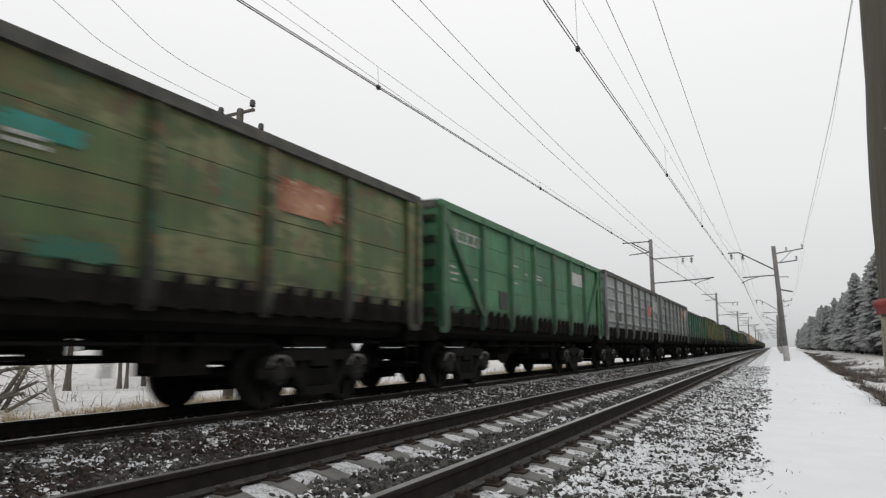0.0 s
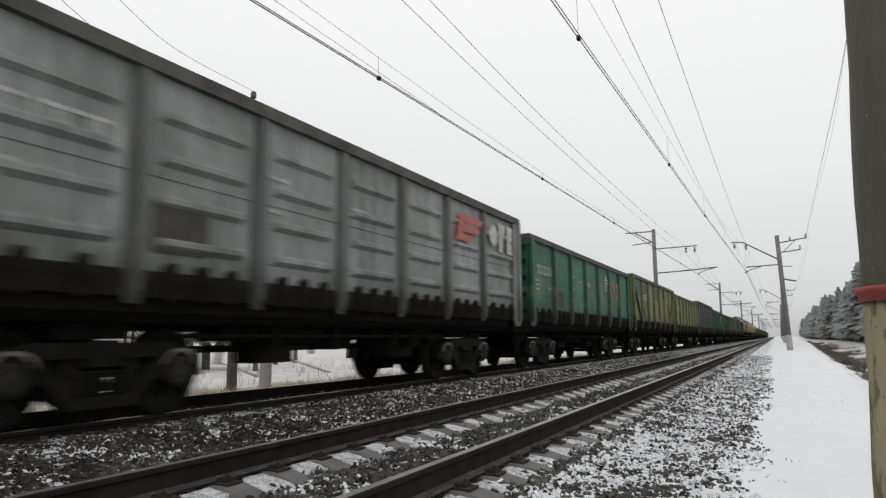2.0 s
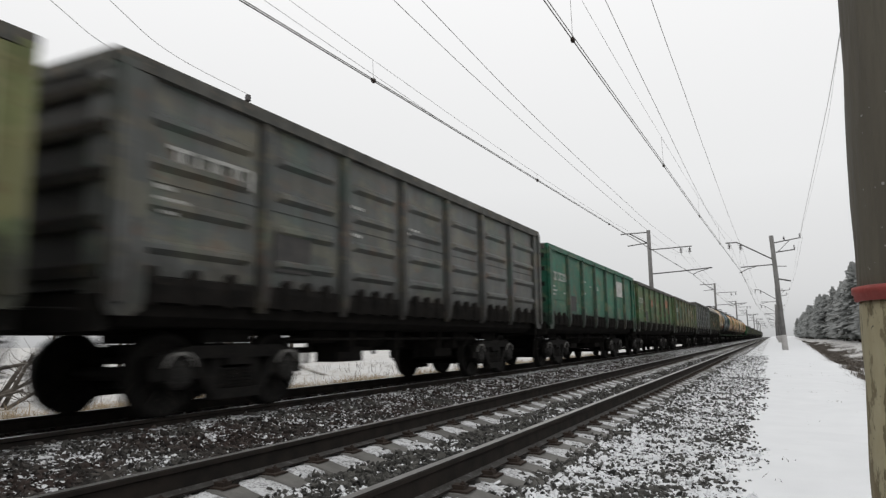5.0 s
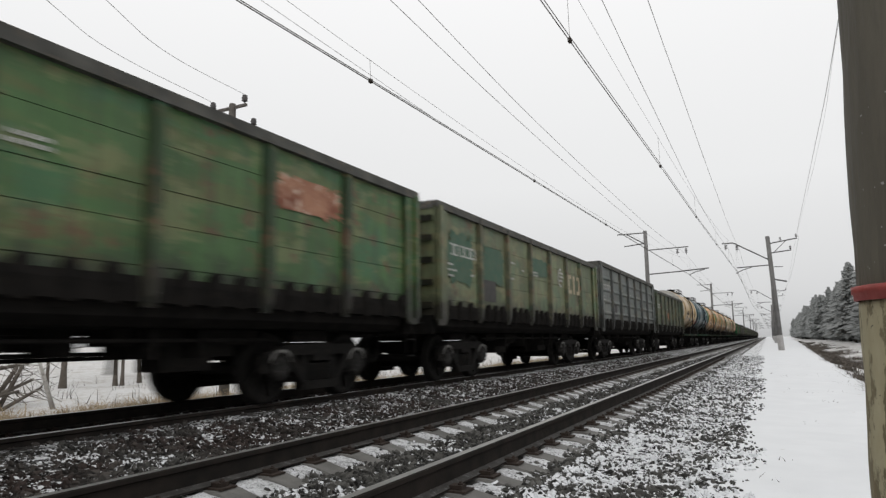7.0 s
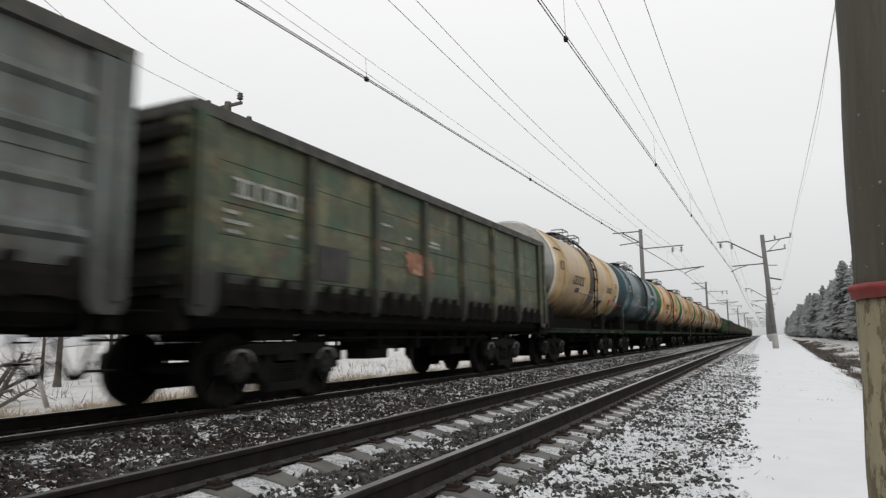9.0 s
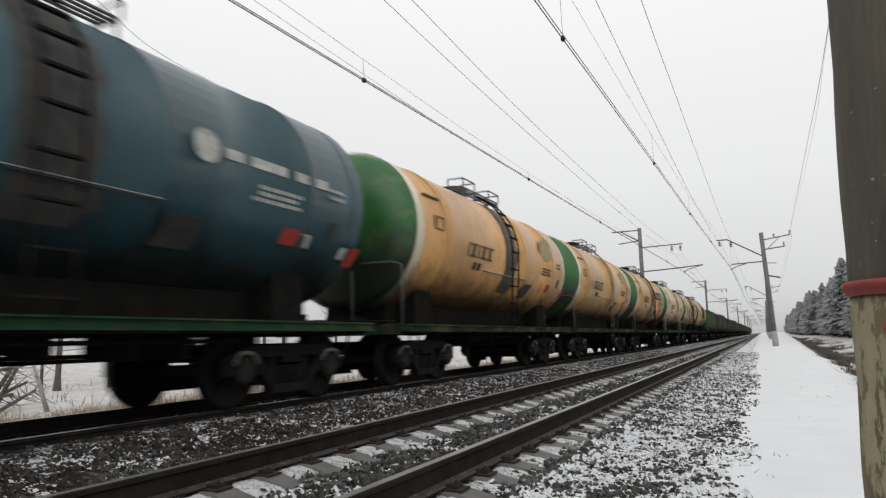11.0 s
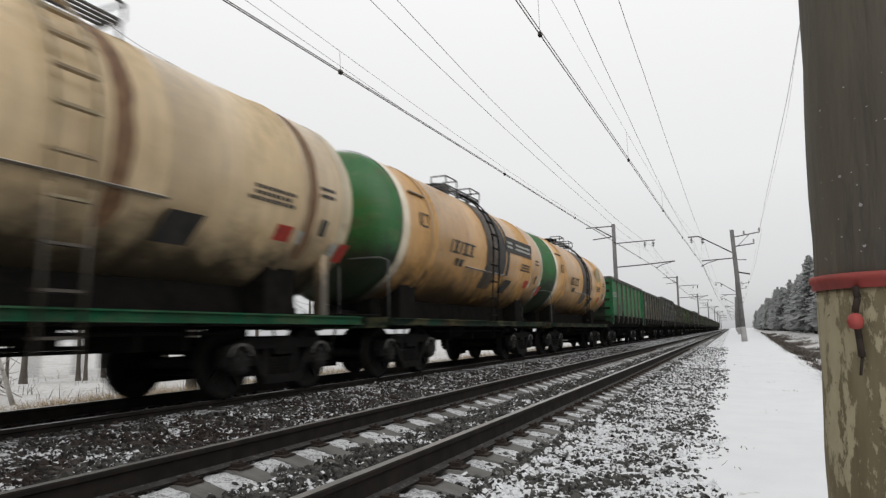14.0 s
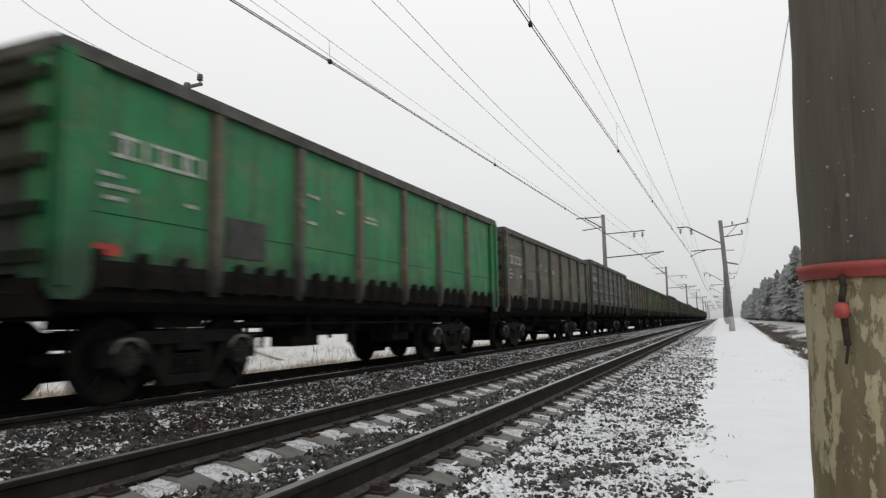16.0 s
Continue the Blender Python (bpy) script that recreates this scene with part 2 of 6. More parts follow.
M_MARK = surface("stencil_white", (0.6, 0.6, 0.57), (0.36, 0.36, 0.33), 6, 0.7, c=(0.22, 0.22, 0.19))
M_INK = surface("stencil_black", (0.03, 0.03, 0.03), (0.06, 0.055, 0.05), 6, 0.7)
M_STRIPE = surface("faded_red_paint", (0.5, 0.09, 0.07), (0.4, 0.15, 0.13), 6, 0.6, c=(0.26, 0.19, 0.18))
M_RED = surface("red_paint", (0.5, 0.05, 0.03), (0.36, 0.04, 0.03), 6, 0.6)
M_RUST = surface("orange_primer", (0.46, 0.24, 0.15), (0.2, 0.07, 0.04), 2.5, 0.8, c=(0.6, 0.46, 0.36))
M_CREAM = surface("cream_paint", (0.5, 0.42, 0.29), (0.4, 0.33, 0.22), 3, 0.55, c=(0.24, 0.2, 0.11))
M_SPILL = surface("oil_spill", (0.035, 0.026, 0.018), (0.09, 0.06, 0.03), 2.5, 0.5, c=(0.2, 0.12, 0.05))
M_POLE = surface("mast_concrete", (0.16, 0.155, 0.15), (0.22, 0.215, 0.21), 2, 0.9, 0, 30)
M_STUB = surface("mast_footing", (0.34, 0.33, 0.32), (0.42, 0.41, 0.4), 2, 0.9)
M_ARM = surface("arm_steel", (0.1, 0.1, 0.1), (0.14, 0.135, 0.13), 4, 0.7, 0.3)
M_WIRE = surface("wire", (0.14, 0.135, 0.13), (0.18, 0.17, 0.16), 4, 0.6, 0.4)
M_GLASS = surface("insulator", (0.05, 0.045, 0.045), (0.08, 0.07, 0.07), 4, 0.25)
M_POST = pole_material("flaking_post")
M_POSTTOP = surface("tarred_post", (0.075, 0.063, 0.048), (0.13, 0.116, 0.088), 7.0, 0.7, 0, 60, 0.6, (1, 1, 0.15), c=(0.07, 0.06, 0.05), shuffle=False)
M_BAND = surface("red_band", (0.42, 0.07, 0.06), (0.3, 0.06, 0.05), 12, 0.6)
# needles made pale: the distance haze is put into their colour
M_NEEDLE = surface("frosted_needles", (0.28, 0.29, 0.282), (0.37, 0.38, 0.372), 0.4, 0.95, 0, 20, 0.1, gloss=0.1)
M_BARK = surface("bark", (0.1, 0.085, 0.07), (0.15, 0.13, 0.11), 6, 0.9)
M_BIRCH = surface("birch_bark", (0.5, 0.48, 0.45), (0.36, 0.34, 0.31), 4, 0.8, c=(0.06, 0.055, 0.05))
M_GRASS = surface("dry_grass", (0.46, 0.35, 0.21), (0.29, 0.215, 0.125), 2, 0.9)
M_BRUSH = surface("bare_brush", (0.07, 0.058, 0.048), (0.12, 0.1, 0.08), 2, 0.9)
M_TIMBER = surface("grey_timber", (0.09, 0.08, 0.07), (0.15, 0.135, 0.12), 5, 0.9)

# ---- mesh helpers ----
MESHES = {}


def box(bm, x0, x1, y0, y1, z0, z1, m=0):
    v = [bm.verts.new(c) for c in ((x0, y0, z0), (x1, y0, z0), (x1, y1, z0), (x0, y1, z0), (x0, y0, z1), (x1, y0, z1), (x1, y1, z1), (x0, y1, z1))]
    for f in ((3, 2, 1, 0), (4, 5, 6, 7), (0, 1, 5, 4), (1, 2, 6, 5), (2, 3, 7, 6), (3, 0, 4, 7)):
        bm.faces.new([v[i] for i in f]).material_index = m


def rod(bm, a, b, r, n=8, r2=None, m=0):
    """A round bar from a to b."""
    a, b = Vector(a), Vector(b)
    d = (b - a).normalized()
    s = d.orthogonal().normalized()
    q = d.cross(s)
    r2 = r if r2 is None else r2
    ra = [bm.verts.new(a + (s * math.cos(i * math.tau / n) + q * math.sin(i * math.tau / n)) * r) for i in range(n)]
    rb = [bm.verts.new(b + (s * math.cos(i * math.tau / n) + q * math.sin(i * math.tau / n)) * r2) for i in range(n)]
    for i in range(n):
        f = bm.faces.new((ra[i], ra[(i + 1) % n], rb[(i + 1) % n], rb[i]))
        f.material_index, f.smooth = m, True
    bm.faces.new(ra[::-1]).material_index = m
    bm.faces.new(rb).material_index = m


def bar(bm, a, b, w, h, m=0):
    """A square bar from a to b, w wide along x or y, h high."""
    a, b = Vector(a), Vector(b)
    d = (b - a).normalized()
    s = (Vector((0, 0, 1)) if abs(d.z) < 0.9 else Vector((1, 0, 0))).cross(d).normalized()
    q = d.cross(s)
    v = [bm.verts.new(c + s * i * w / 2 + q * j * h / 2) for c in (a, b) for i, j in ((-1, -1), (1, -1), (1, 1), (-1, 1))]
    for f in ((3, 2, 1, 0), (4, 5, 6, 7), (0, 1, 5, 4), (1, 2, 6, 5), (2, 3, 7, 6), (3, 0, 4, 7)):
        bm.faces.new([v[i] for i in f]).material_index = m


def lathe(bm, profile, axis="Z", centre=(0, 0, 0), n=24, m=0, cap=True):
    """A body of revolution from (radius, height) pairs."""
    c = Vector(centre)
    rings = []
    for r, h in profile:
        ring = []
        for i in range(n):
            a = i * math.tau / n
            p = (r * math.cos(a), r * math.sin(a), h)
            p = {"Z": p, "Y": (p[0], p[2], p[1]), "X": (p[2], p[0], p[1])}[axis]
            ring.append(bm.verts.new(c + Vector(p)))
        rings.append(ring)
    for a, b in zip(rings, rings[1:]):
        for i in range(n):
            f = bm.faces.new((a[i], a[(i + 1) % n], b[(i + 1) % n], b[i]))
            f.material_index, f.smooth = m, True
    if cap:
        bm.faces.new(rings[0][::-1]).material_index = m
        bm.faces.new(rings[-1]).material_index = m
    bmesh.ops.recalc_face_normals(bm, faces=bm.faces[:])


def mesh(key, build, *mats, bevel=0.0):
    """The mesh of that key, built once."""
    if key not in MESHES:
        bm = bmesh.new()
        build(bm)
        if bevel:
            bmesh.ops.bevel(bm, geom=[e for e in bm.edges if len(e.link_faces) == 2 and e.calc_face_angle(0) > 0.6], offset=bevel, segments=1, affect="EDGES")
        me = bpy.data.meshes.new(key)
        bm.to_mesh(me)
        bm.free()
        for m in mats:
            me.materials.append(m)
        MESHES[key] = me
    return MESHES[key]


def part(name, me, parent, at=None, label="", color=None):
    ob = new(name, me)
    ob.parent = parent
    if at is not None:
        ob.matrix_basis = at
    if label:
        ob["label"] = label
    if color:
        ob.color = color
    return ob


def from_arrays(name, verts, faces, material, smooth=False):
    me = bpy.data.meshes.new(name)
    me.from_pydata(verts.tolist() if hasattr(verts, "tolist") else verts, [], faces.tolist() if hasattr(faces, "tolist") else faces)
    me.materials.append(material)
    if smooth:
        me.shade_smooth()
    else:
        me.shade_flat()
    return me


# ---- ground, ballast and tracks ----
def snow_height(x, y):
    """Lie of the land across and along the line."""
    h = -0.28 + 0.035 * noise.noise((x * 0.6, y * 0.35, 3.1)) + 0.012 * noise.noise((x * 3, y * 2.2, 9.0))
    edge = 1.35 + 0.027 * max(y, 0)
    if x > edge:                                  # shallow ditch beside the path
        k = min((x - edge) / 1.2, 1)
        h -= 0.35 * k * max(0, 1 - max(0, x - edge - 2.0) / 3)
        h += 0.15 * noise.noise((x * 0.8, y * 0.5, 1.0)) * k
    if x < XF - 2.3:                              # field below the embankment
        h -= 0.35 * min((XF - 2.3 - x) / 1.5, 1) - 0.12 * noise.noise((x * 0.4, y * 0.4, 5.0))
    if -9.0 < x < -0.6:
        h -= 0.35
    return h


def ground_sheet():
    xs = [-900, -300, -120, -60, -35, -25, -20] + [-18 + 0.75 * i for i in range(12)] + [-8.6, -6, -3, -0.8] + [-0.6 + 0.12 * i for i in range(24)] + [2.3 + 0.35 * i for i in range(16)] + [8.5, 10, 13, 18, 25, 40, 80, 200, 900]
    ys = [-900, -200, -60, -20, -8, -4, -2] + [-1 + 0.15 * i for i in range(90)] + [12.7 + 0.5 * i for i in range(60)] + [44, 50, 60, 75, 95, 120, 160, 220, 320, 500, 900, 2500]
    v = [(x, y, snow_height(x, y)) for y in ys for x in xs]
    w = len(xs)
    f = [(j * w + i, j * w + i + 1, (j + 1) * w + i + 1, (j + 1) * w + i) for j in range(len(ys) - 1) for i in range(w - 1)]
    ob = new("ground", from_arrays("ground", v, f, M_SNOW, True))
    ob.data.materials.append(M_FIELD)
    for p in ob.data.polygons:
        c = p.center
        if c.x < XF - 1.6 or c.x > 1.5 + 0.027 * max(c.y, 0):
            p.material_index = 1
    tagged(ob, "snow-covered ground with tufts of dry grass", "ground", kind="structure")


def bed_height(x, y):
    prof = ((-9.6, -0.62), (-8.7, -0.26), (-8.4, -0.192), (-6.35, -0.192), (-6.2, -0.09), (-5.75, -0.1), (-5.3, -0.2), (-4.6, -0.225), (-3.75, -0.225), (-3.3, -0.268), (-2.5, -0.262), (-2.05, -0.24), (-1.6, -0.25), (-1.25, -0.265), (-0.25, -0.335), (-0.05, -0.42))
    for (x0, z0), (x1, z1) in zip(prof, prof[1:]):
        if x0 <= x <= x1:
            return z0 + (z1 - z0) * (x - x0) / (x1 - x0)
    return -0.6


def ballast_bed():
    xs = [-9.6 + 0.1 * i for i in range(96)]
    ys = [-40, -20, -8, -3] + [-2 + 0.1 * i for i in range(220)] + [20 + 0.5 * i for i in range(120)] + [82, 90, 105, 130, 170, 230, 320, 450, 700, 1200]
    v = [(x + 0.05 * noise.noise((x, y * 1.7, 2)), y, bed_height(x, y) + 0.02 * noise.noise((x * 9, y * 9, 0))) for y in ys for x in xs]
    w = len(xs)
    f = [(j * w + i, j * w + i + 1, (j + 1) * w + i + 1, (j + 1) * w + i) for j in range(len(ys) - 1) for i in range(w - 1)]
    ob = new("ballast", from_arrays("ballast", v, f, M_BED, True))
    tagged(ob, "crushed grey stone railway ballast dusted with snow", "ballast", kind="structure")
    return ob


def stones():
    """Loose stones lying on the bed, over the stretch beside the viewer."""
    rng = np.random.default_rng(4)
    t = (1 + 5 ** 0.5) / 2
    ico = np.array([(-1, t, 0), (1, t, 0), (-1, -t, 0), (1, -t, 0), (0, -1, t), (0, 1, t), (0, -1, -t), (0, 1, -t), (t, 0, -1), (t, 0, 1), (-t, 0, -1), (-t, 0, 1)]) / 1.9
    tri = np.array([(0, 11, 5), (0, 5, 1), (0, 1, 7), (0, 7, 10), (0, 10, 11), (1, 5, 9), (5, 11, 4), (11, 10, 2), (10, 7, 6), (7, 1, 8), (3, 9, 4), (3, 4, 2), (3, 2, 6), (3, 6, 8), (3, 8, 9), (4, 9, 5), (2, 4, 11), (6, 2, 10), (8, 6, 7), (9, 8, 1)])
    pts = []
    for x0, x1, y0, y1, n in ((-5.75, -0.06, 1.2, 6, 31500), (-5.75, -0.08, 6, 11, 22000), (-5.75, -0.12, 11, 20, 21000), (-5.75, -0.2, 20, 42, 18500), (-9.2, -5.75, 2.0, 14, 7000)):
        p = np.stack([rng.uniform(x0, x1, n), rng.uniform(y0, y1, n)], 1)
        pts.append(p)
    pts = np.concatenate(pts)
    out = []
    for x, y in pts:
        if rng.random() > (0.62 * max(0, min(1, (-0.1 - x) / 0.3 + 0.9 * noise.noise((x * 2.5, y * 1.3, 4)))) if x > -0.55 else 0.56 if x > XN + 1.5 else 0.55 if x < XN - 1.3 else 1.0):
            continue
        off = abs(((y + 0.1) / PITCH + 0.5) % 1 - 0.5) * PITCH
        for c in (XN, XF):
            d = abs(x - c)
            if d < 1.36 and off < 0.118 + 0.03 * math.sin(x * 23 + y * 7) and c == XN and (d > 0.4 + 0.08 * math.sin(y * 9) and d < 1.22):
                break
            if c == XN and (-0.74 < x - c < -0.36 or 0.86 < x - c < 1.12) and rng.random() < 0.6:
                break
            if abs(d - GAUGE) < 0.09:
                break
        else:
            out.append((x, y))
    pts = np.array(out)
    n = len(pts)
    size = (0.012 + 0.024 * rng.random(n) ** 1.6) * np.where(pts[:, 0] > XN + 1.5, 0.85, 1.0)
    q = rng.normal(size=(n, 4))
    q /= np.linalg.norm(q, axis=1)[:, None]
    w, a, b, c = q.T
    rot = np.stack([1 - 2 * (b * b + c * c), 2 * (a * b - c * w), 2 * (a * c + b * w), 2 * (a * b + c * w), 1 - 2 * (a * a + c * c), 2 * (b * c - a * w), 2 * (a * c - b * w), 2 * (b * c + a * w), 1 - 2 * (a * a + b * b)], 1).reshape(n, 3, 3)
    shape = ico[None] * rng.uniform(0.55, 1.35, (n, 12, 1)) * rng.uniform(0.5, 1.35, (n, 1, 3))
    v = np.einsum("nij,nkj->nki", rot, shape) * size[:, None, None]
    z = np.array([max(bed_height(x, y), snow_height(x, y) if x > -0.6 else -1) for x, y in pts]) + size * np.where(pts[:, 0] > XN + 1.5, 0.12, np.where(pts[:, 0] < XN - 1.3, 0.25, 0.4))
    v += np.stack([pts[:, 0], pts[:, 1], z], 1)[:, None]
    f = (tri[None] + 12 * np.arange(n)[:, None, None]).reshape(-1, 3)
    me = bpy.data.meshes.new("ballast_stones")
    me.vertices.add(n * 12)
    me.vertices.foreach_set("co", v.reshape(-1).astype(np.float32))
    me.loops.add(len(f) * 3)
    me.loops.foreach_set("vertex_index", f.reshape(-1).astype(np.int32))
    me.polygons.add(len(f))
    me.polygons.foreach_set("loop_start", (np.arange(len(f)) * 3).astype(np.int32))
    me.update(calc_edges=True)
    me.shade_flat()
    me.materials.append(M_STONE)
    tagged(new("ballast_stones", me), "loose crushed grey and rusty brown stones with snow", "gravel", kind="stuff")


def rail_mesh(bm):
    prof = [(-0.075, -0.18), (0.075, -0.18), (0.075, -0.169), (0.012, -0.15), (0.009, -0.05), (0.036, -0.035), (0.037, -0.008), (0.03, 0), (-0.03, 0), (-0.037, -0.008), (-0.036, -0.035), (-0.009, -0.05), (-0.012, -0.15), (-0.075, -0.169)]
    ys = [-40, 0, 10, 20, 40, 80, 160, 320, 640, 1200]
    rings = [[bm.verts.new((x, y, z)) for x, z in prof] for y in ys]
    n = len(prof)
    for a, b in zip(rings, rings[1:]):
        for i in range(n):
            f = bm.faces.new((a[i], a[(i + 1) % n], b[(i + 1) % n], b[i]))
            f.material_index = {7: 1, 2: 2}.get(i, 0)
    bmesh.ops.recalc_face_normals(bm, faces=bm.faces[:])


def sleeper_mesh(bm):
    """Prestressed concrete sleeper: high seats under the rails, falling to the middle and to the ends."""
    prof = [(-1.35, -0.275), (-0.95, -0.192), (-0.64, -0.19), (-0.28, -0.29), (0.28, -0.29), (0.64, -0.19), (0.95, -0.192), (1.35, -0.275)]
    rows = []
    for x, z in prof:
        rows.append([bm.verts.new(c) for c in ((x, -0.14, z - 0.15), (x, -0.125, z - 0.02), (x, -0.11, z), (x, 0.11, z), (x, 0.125, z - 0.02), (x, 0.14, z - 0.15))])
    for a, b in zip(rows, rows[1:]):
        for i in range(5):
            bm.faces.new((a[i], b[i], b[i + 1], a[i + 1]))
    bm.faces.new(rows[0])
    bm.faces.new(rows[-1][::-1])
    bmesh.ops.recalc_face_normals(bm, faces=bm.faces[:])


def clip_mesh(bm):
    """Base plate, two clips and two bolts that hold the rail."""
    box(bm, -0.19, 0.19, -0.08, 0.08, -0.192, -0.178)
    for s in (-1, 1):
        box(bm, s * 0.06, s * 0.15, -0.04, 0.04, -0.18, -0.15)
        rod(bm, (s * 0.125, 0, -0.18), (s * 0.125, 0, -0.128), 0.011, 6)
        rod(bm, (s * 0.125, 0, -0.152), (s * 0.125, 0, -0.138), 0.02, 6)
    bmesh.ops.recalc_face_normals(bm, faces=bm.faces[:])


def track(name, xc, label, y0, count, clips):
    t = new(name)
    t.location = (xc, 0, 0)
    tagged(t, label, "railway track", kind="structure")
    rail = mesh("rail", rail_mesh, M_RAIL, M_HEAD, M_FOOT)
    for s in (-1, 1):
        part("rail", rail, t, pose(s * GAUGE, 0, 0), "dark rusty steel rail with a worn bright head")
    sl, cl = mesh("sleeper", sleeper_mesh, M_CONCRETE), mesh("rail_fastening", clip_mesh, M_CLIP)
    for i in range(count):
        y = y0 + i * PITCH
        k = part("sleeper", sl, t, pose(0.01 * math.sin(i * 7), y, 0, 0, 0, 0.4 * math.sin(i * 3.3)))
        if i < clips:
            for s in (-1, 1):
                part("rail_fastening", cl, k, pose(s * GAUGE, 0, 0))
    return t


def far_sleepers():
    """The sleepers further up the line, too small to tell apart."""
    v, f = [], []
    for xc, y0, n in ((XN, -0.1 + PITCH * 186, 300), (XF, -0.1 + PITCH * 86, 300)):
        for i in range(n):
            y, b = y0 + i * PITCH, len(v)
            v += [(xc + sx * 1.35, y + sy * 0.12, z) for z in (-0.3, -0.195) for sx, sy in ((-1, -1), (1, -1), (1, 1), (-1, 1))]
            f += [(b + 4, b + 5, b + 6, b + 7), (b, b + 1, b + 5, b + 4), (b + 1, b + 2, b + 6, b + 5), (b + 3, b, b + 4, b + 7)]
    tagged(new("distant_sleepers", from_arrays("distant_sleepers", v, f, M_CONCRETE)), "grey concrete sleepers far along the line", "sleepers", kind="stuff")


def snow_patches():
    """Snow left lying between the sleepers, close along the rails."""
    rng = random.Random(8)
    v, f = [], []
    lie = lambda x: -0.2 - 0.17 * max(0, 0.7 - abs(x)) - 0.13 * max(0, abs(x) - 0.88)
    for i in range(-4, 130):
        for xa, xb, chance in ((-0.735, -0.37, 0.95), (0.865, 1.24, 0.95), (0.4, 0.7, 0.5), (-1.25, -0.87, 0.5), (1.1, 1.3, 0.35), (-0.35, 0.1, 0.25)):
            if rng.random() > chance:
                continue
            y = -0.1 + (i + 0.5) * PITCH + rng.uniform(-0.03, 0.03)
            xa2, xb2 = xa, xa + (xb - xa) * rng.uniform(0.6, 1.1)
            if xa > 1 or xa == -0.35:
                xa2 += rng.uniform(0, 0.1)
                xb2 = xa2 + rng.uniform(0.1, 0.22)
            b, n = len(v), 34
            cx, rx, ry = (xa2 + xb2) / 2, (xb2 - xa2) / 2, rng.uniform(0.125, 0.17)
            v.append((XN + cx, y, lie(cx) + 0.006))
            for k, drop in ((0.6, 0.004), (0.95, 0.0), (1.04, -0.05)):
                for j in range(n):
                    a = j * math.tau / n
                    r = k * (0.95 + 0.3 * noise.noise((math.cos(a) * 2.6 + i * 3.1, math.sin(a) * 2.6, xa * 9)) + 0.2 * noise.noise((math.cos(a) * 8 + i, math.sin(a) * 8, xa * 5)))
                    c, q = math.cos(a), math.sin(a)
                    c, q = math.copysign(abs(c) ** 0.45, c), math.copysign(abs(q) ** 0.45, q)
                    x = cx + rx * r * c
                    v.append((XN + x, y + ry * r * q, lie(x) + drop + 0.006 * rng.random()))
            for j in range(n):
                j2 = (j + 1) % n
                f.append((b, b + 1 + j, b + 1 + j2))
                for ring in (0, 1):
                    o = b + 1 + ring * n
                    f.append((o + j, o + n + j, o + n + j2, o + j2))
    tagged(new("crib_snow", from_arrays("crib_snow", v, f, M_PURE, True)), "thin patches of snow lying between the sleepers", "snow", kind="stuff")


ground_sheet()
ballast_bed()


# ---- wagons ----
HW, GL, GTOP = 1.53, 13.15, 3.607
BAYS = [-GL / 2]
for b_ in (2.2, 1.75, 1.75, 1.75, 1.75, 1.75, 2.2):
    BAYS.append(BAYS[-1] + b_)


def wheelset_mesh(bm):
    for s in (-1, 1):
        x = s * 0.80
        lathe(bm, [(0.09, x - 0.09), (0.16, x - 0.07), (0.2, x - 0.03), (0.38, x - 0.035), (0.40, x - 0.065), (0.50 if s > 0 else 0.475, x - 0.066), (0.50 if s > 0 else 0.475, x - 0.04), (0.475, x - 0.02), (0.475, x + 0.035 * s), (0.472 if s > 0 else 0.5, x + 0.045), (0.472 if s > 0 else 0.5, x + 0.066), (0.40, x + 0.066), (0.38, x + 0.03), (0.2, x + 0.02), (0.16, x + 0.07), (0.09, x + 0.09)], "X", n=28)
        for i in range(4):                        # hub webs show the turning
            a = i * math.tau / 4
            c, d = math.cos(a), math.sin(a)
            bar(bm, (x + s * 0.05, c * 0.17, d * 0.17), (x + s * 0.05, c * 0.37, d * 0.37), 0.05, 0.03)
    rod(bm, (-1.05, 0, 0), (1.05, 0, 0), 0.08, 14)


def side_frame_mesh(bm):
    """Cast side frames with bolster: arched over the axle boxes, a window with the springs in the middle."""
    for s in (-1, 1):
        x = s * 1.02
        for a, b, w, h in (((x, -1.22, 0.62), (x, -0.78, 0.72), 0.16, 0.14), ((x, 1.22, 0.62), (x, 0.78, 0.72), 0.16, 0.14), ((x, -0.82, 0.72), (x, 0.82, 0.72), 0.17, 0.15),
                           ((x, -0.72, 0.66), (x, -0.36, 0.24), 0.15, 0.13), ((x, 0.72, 0.66), (x, 0.36, 0.24), 0.15, 0.13), ((x, -0.42, 0.22), (x, 0.42, 0.22), 0.18, 0.12),
                           ((x, -0.34, 0.25), (x, -0.34, 0.7), 0.15, 0.07), ((x, 0.34, 0.25), (x, 0.34, 0.7), 0.15, 0.07), ((x, -1.2, 0.66), (x, -1.2, 0.42), 0.15, 0.1), ((x, 1.2, 0.66), (x, 1.2, 0.42), 0.15, 0.1), ((x, -0.66, 0.66), (x, -0.66, 0.42), 0.15, 0.1), ((x, 0.66, 0.66), (x, 0.66, 0.42), 0.15, 0.1)):
            bar(bm, a, b, w, h)
    box(bm, -1.1, 1.1, -0.2, 0.2, 0.56, 0.82)
    box(bm, -0.2, 0.2, -0.3, 0.3, 0.8, 0.92)
    rod(bm, (-1.0, -0.52, 0.32), (1.0, -0.52, 0.32), 0.05)
    rod(bm, (-1.0, 0.52, 0.32), (1.0, 0.52, 0.32), 0.05)


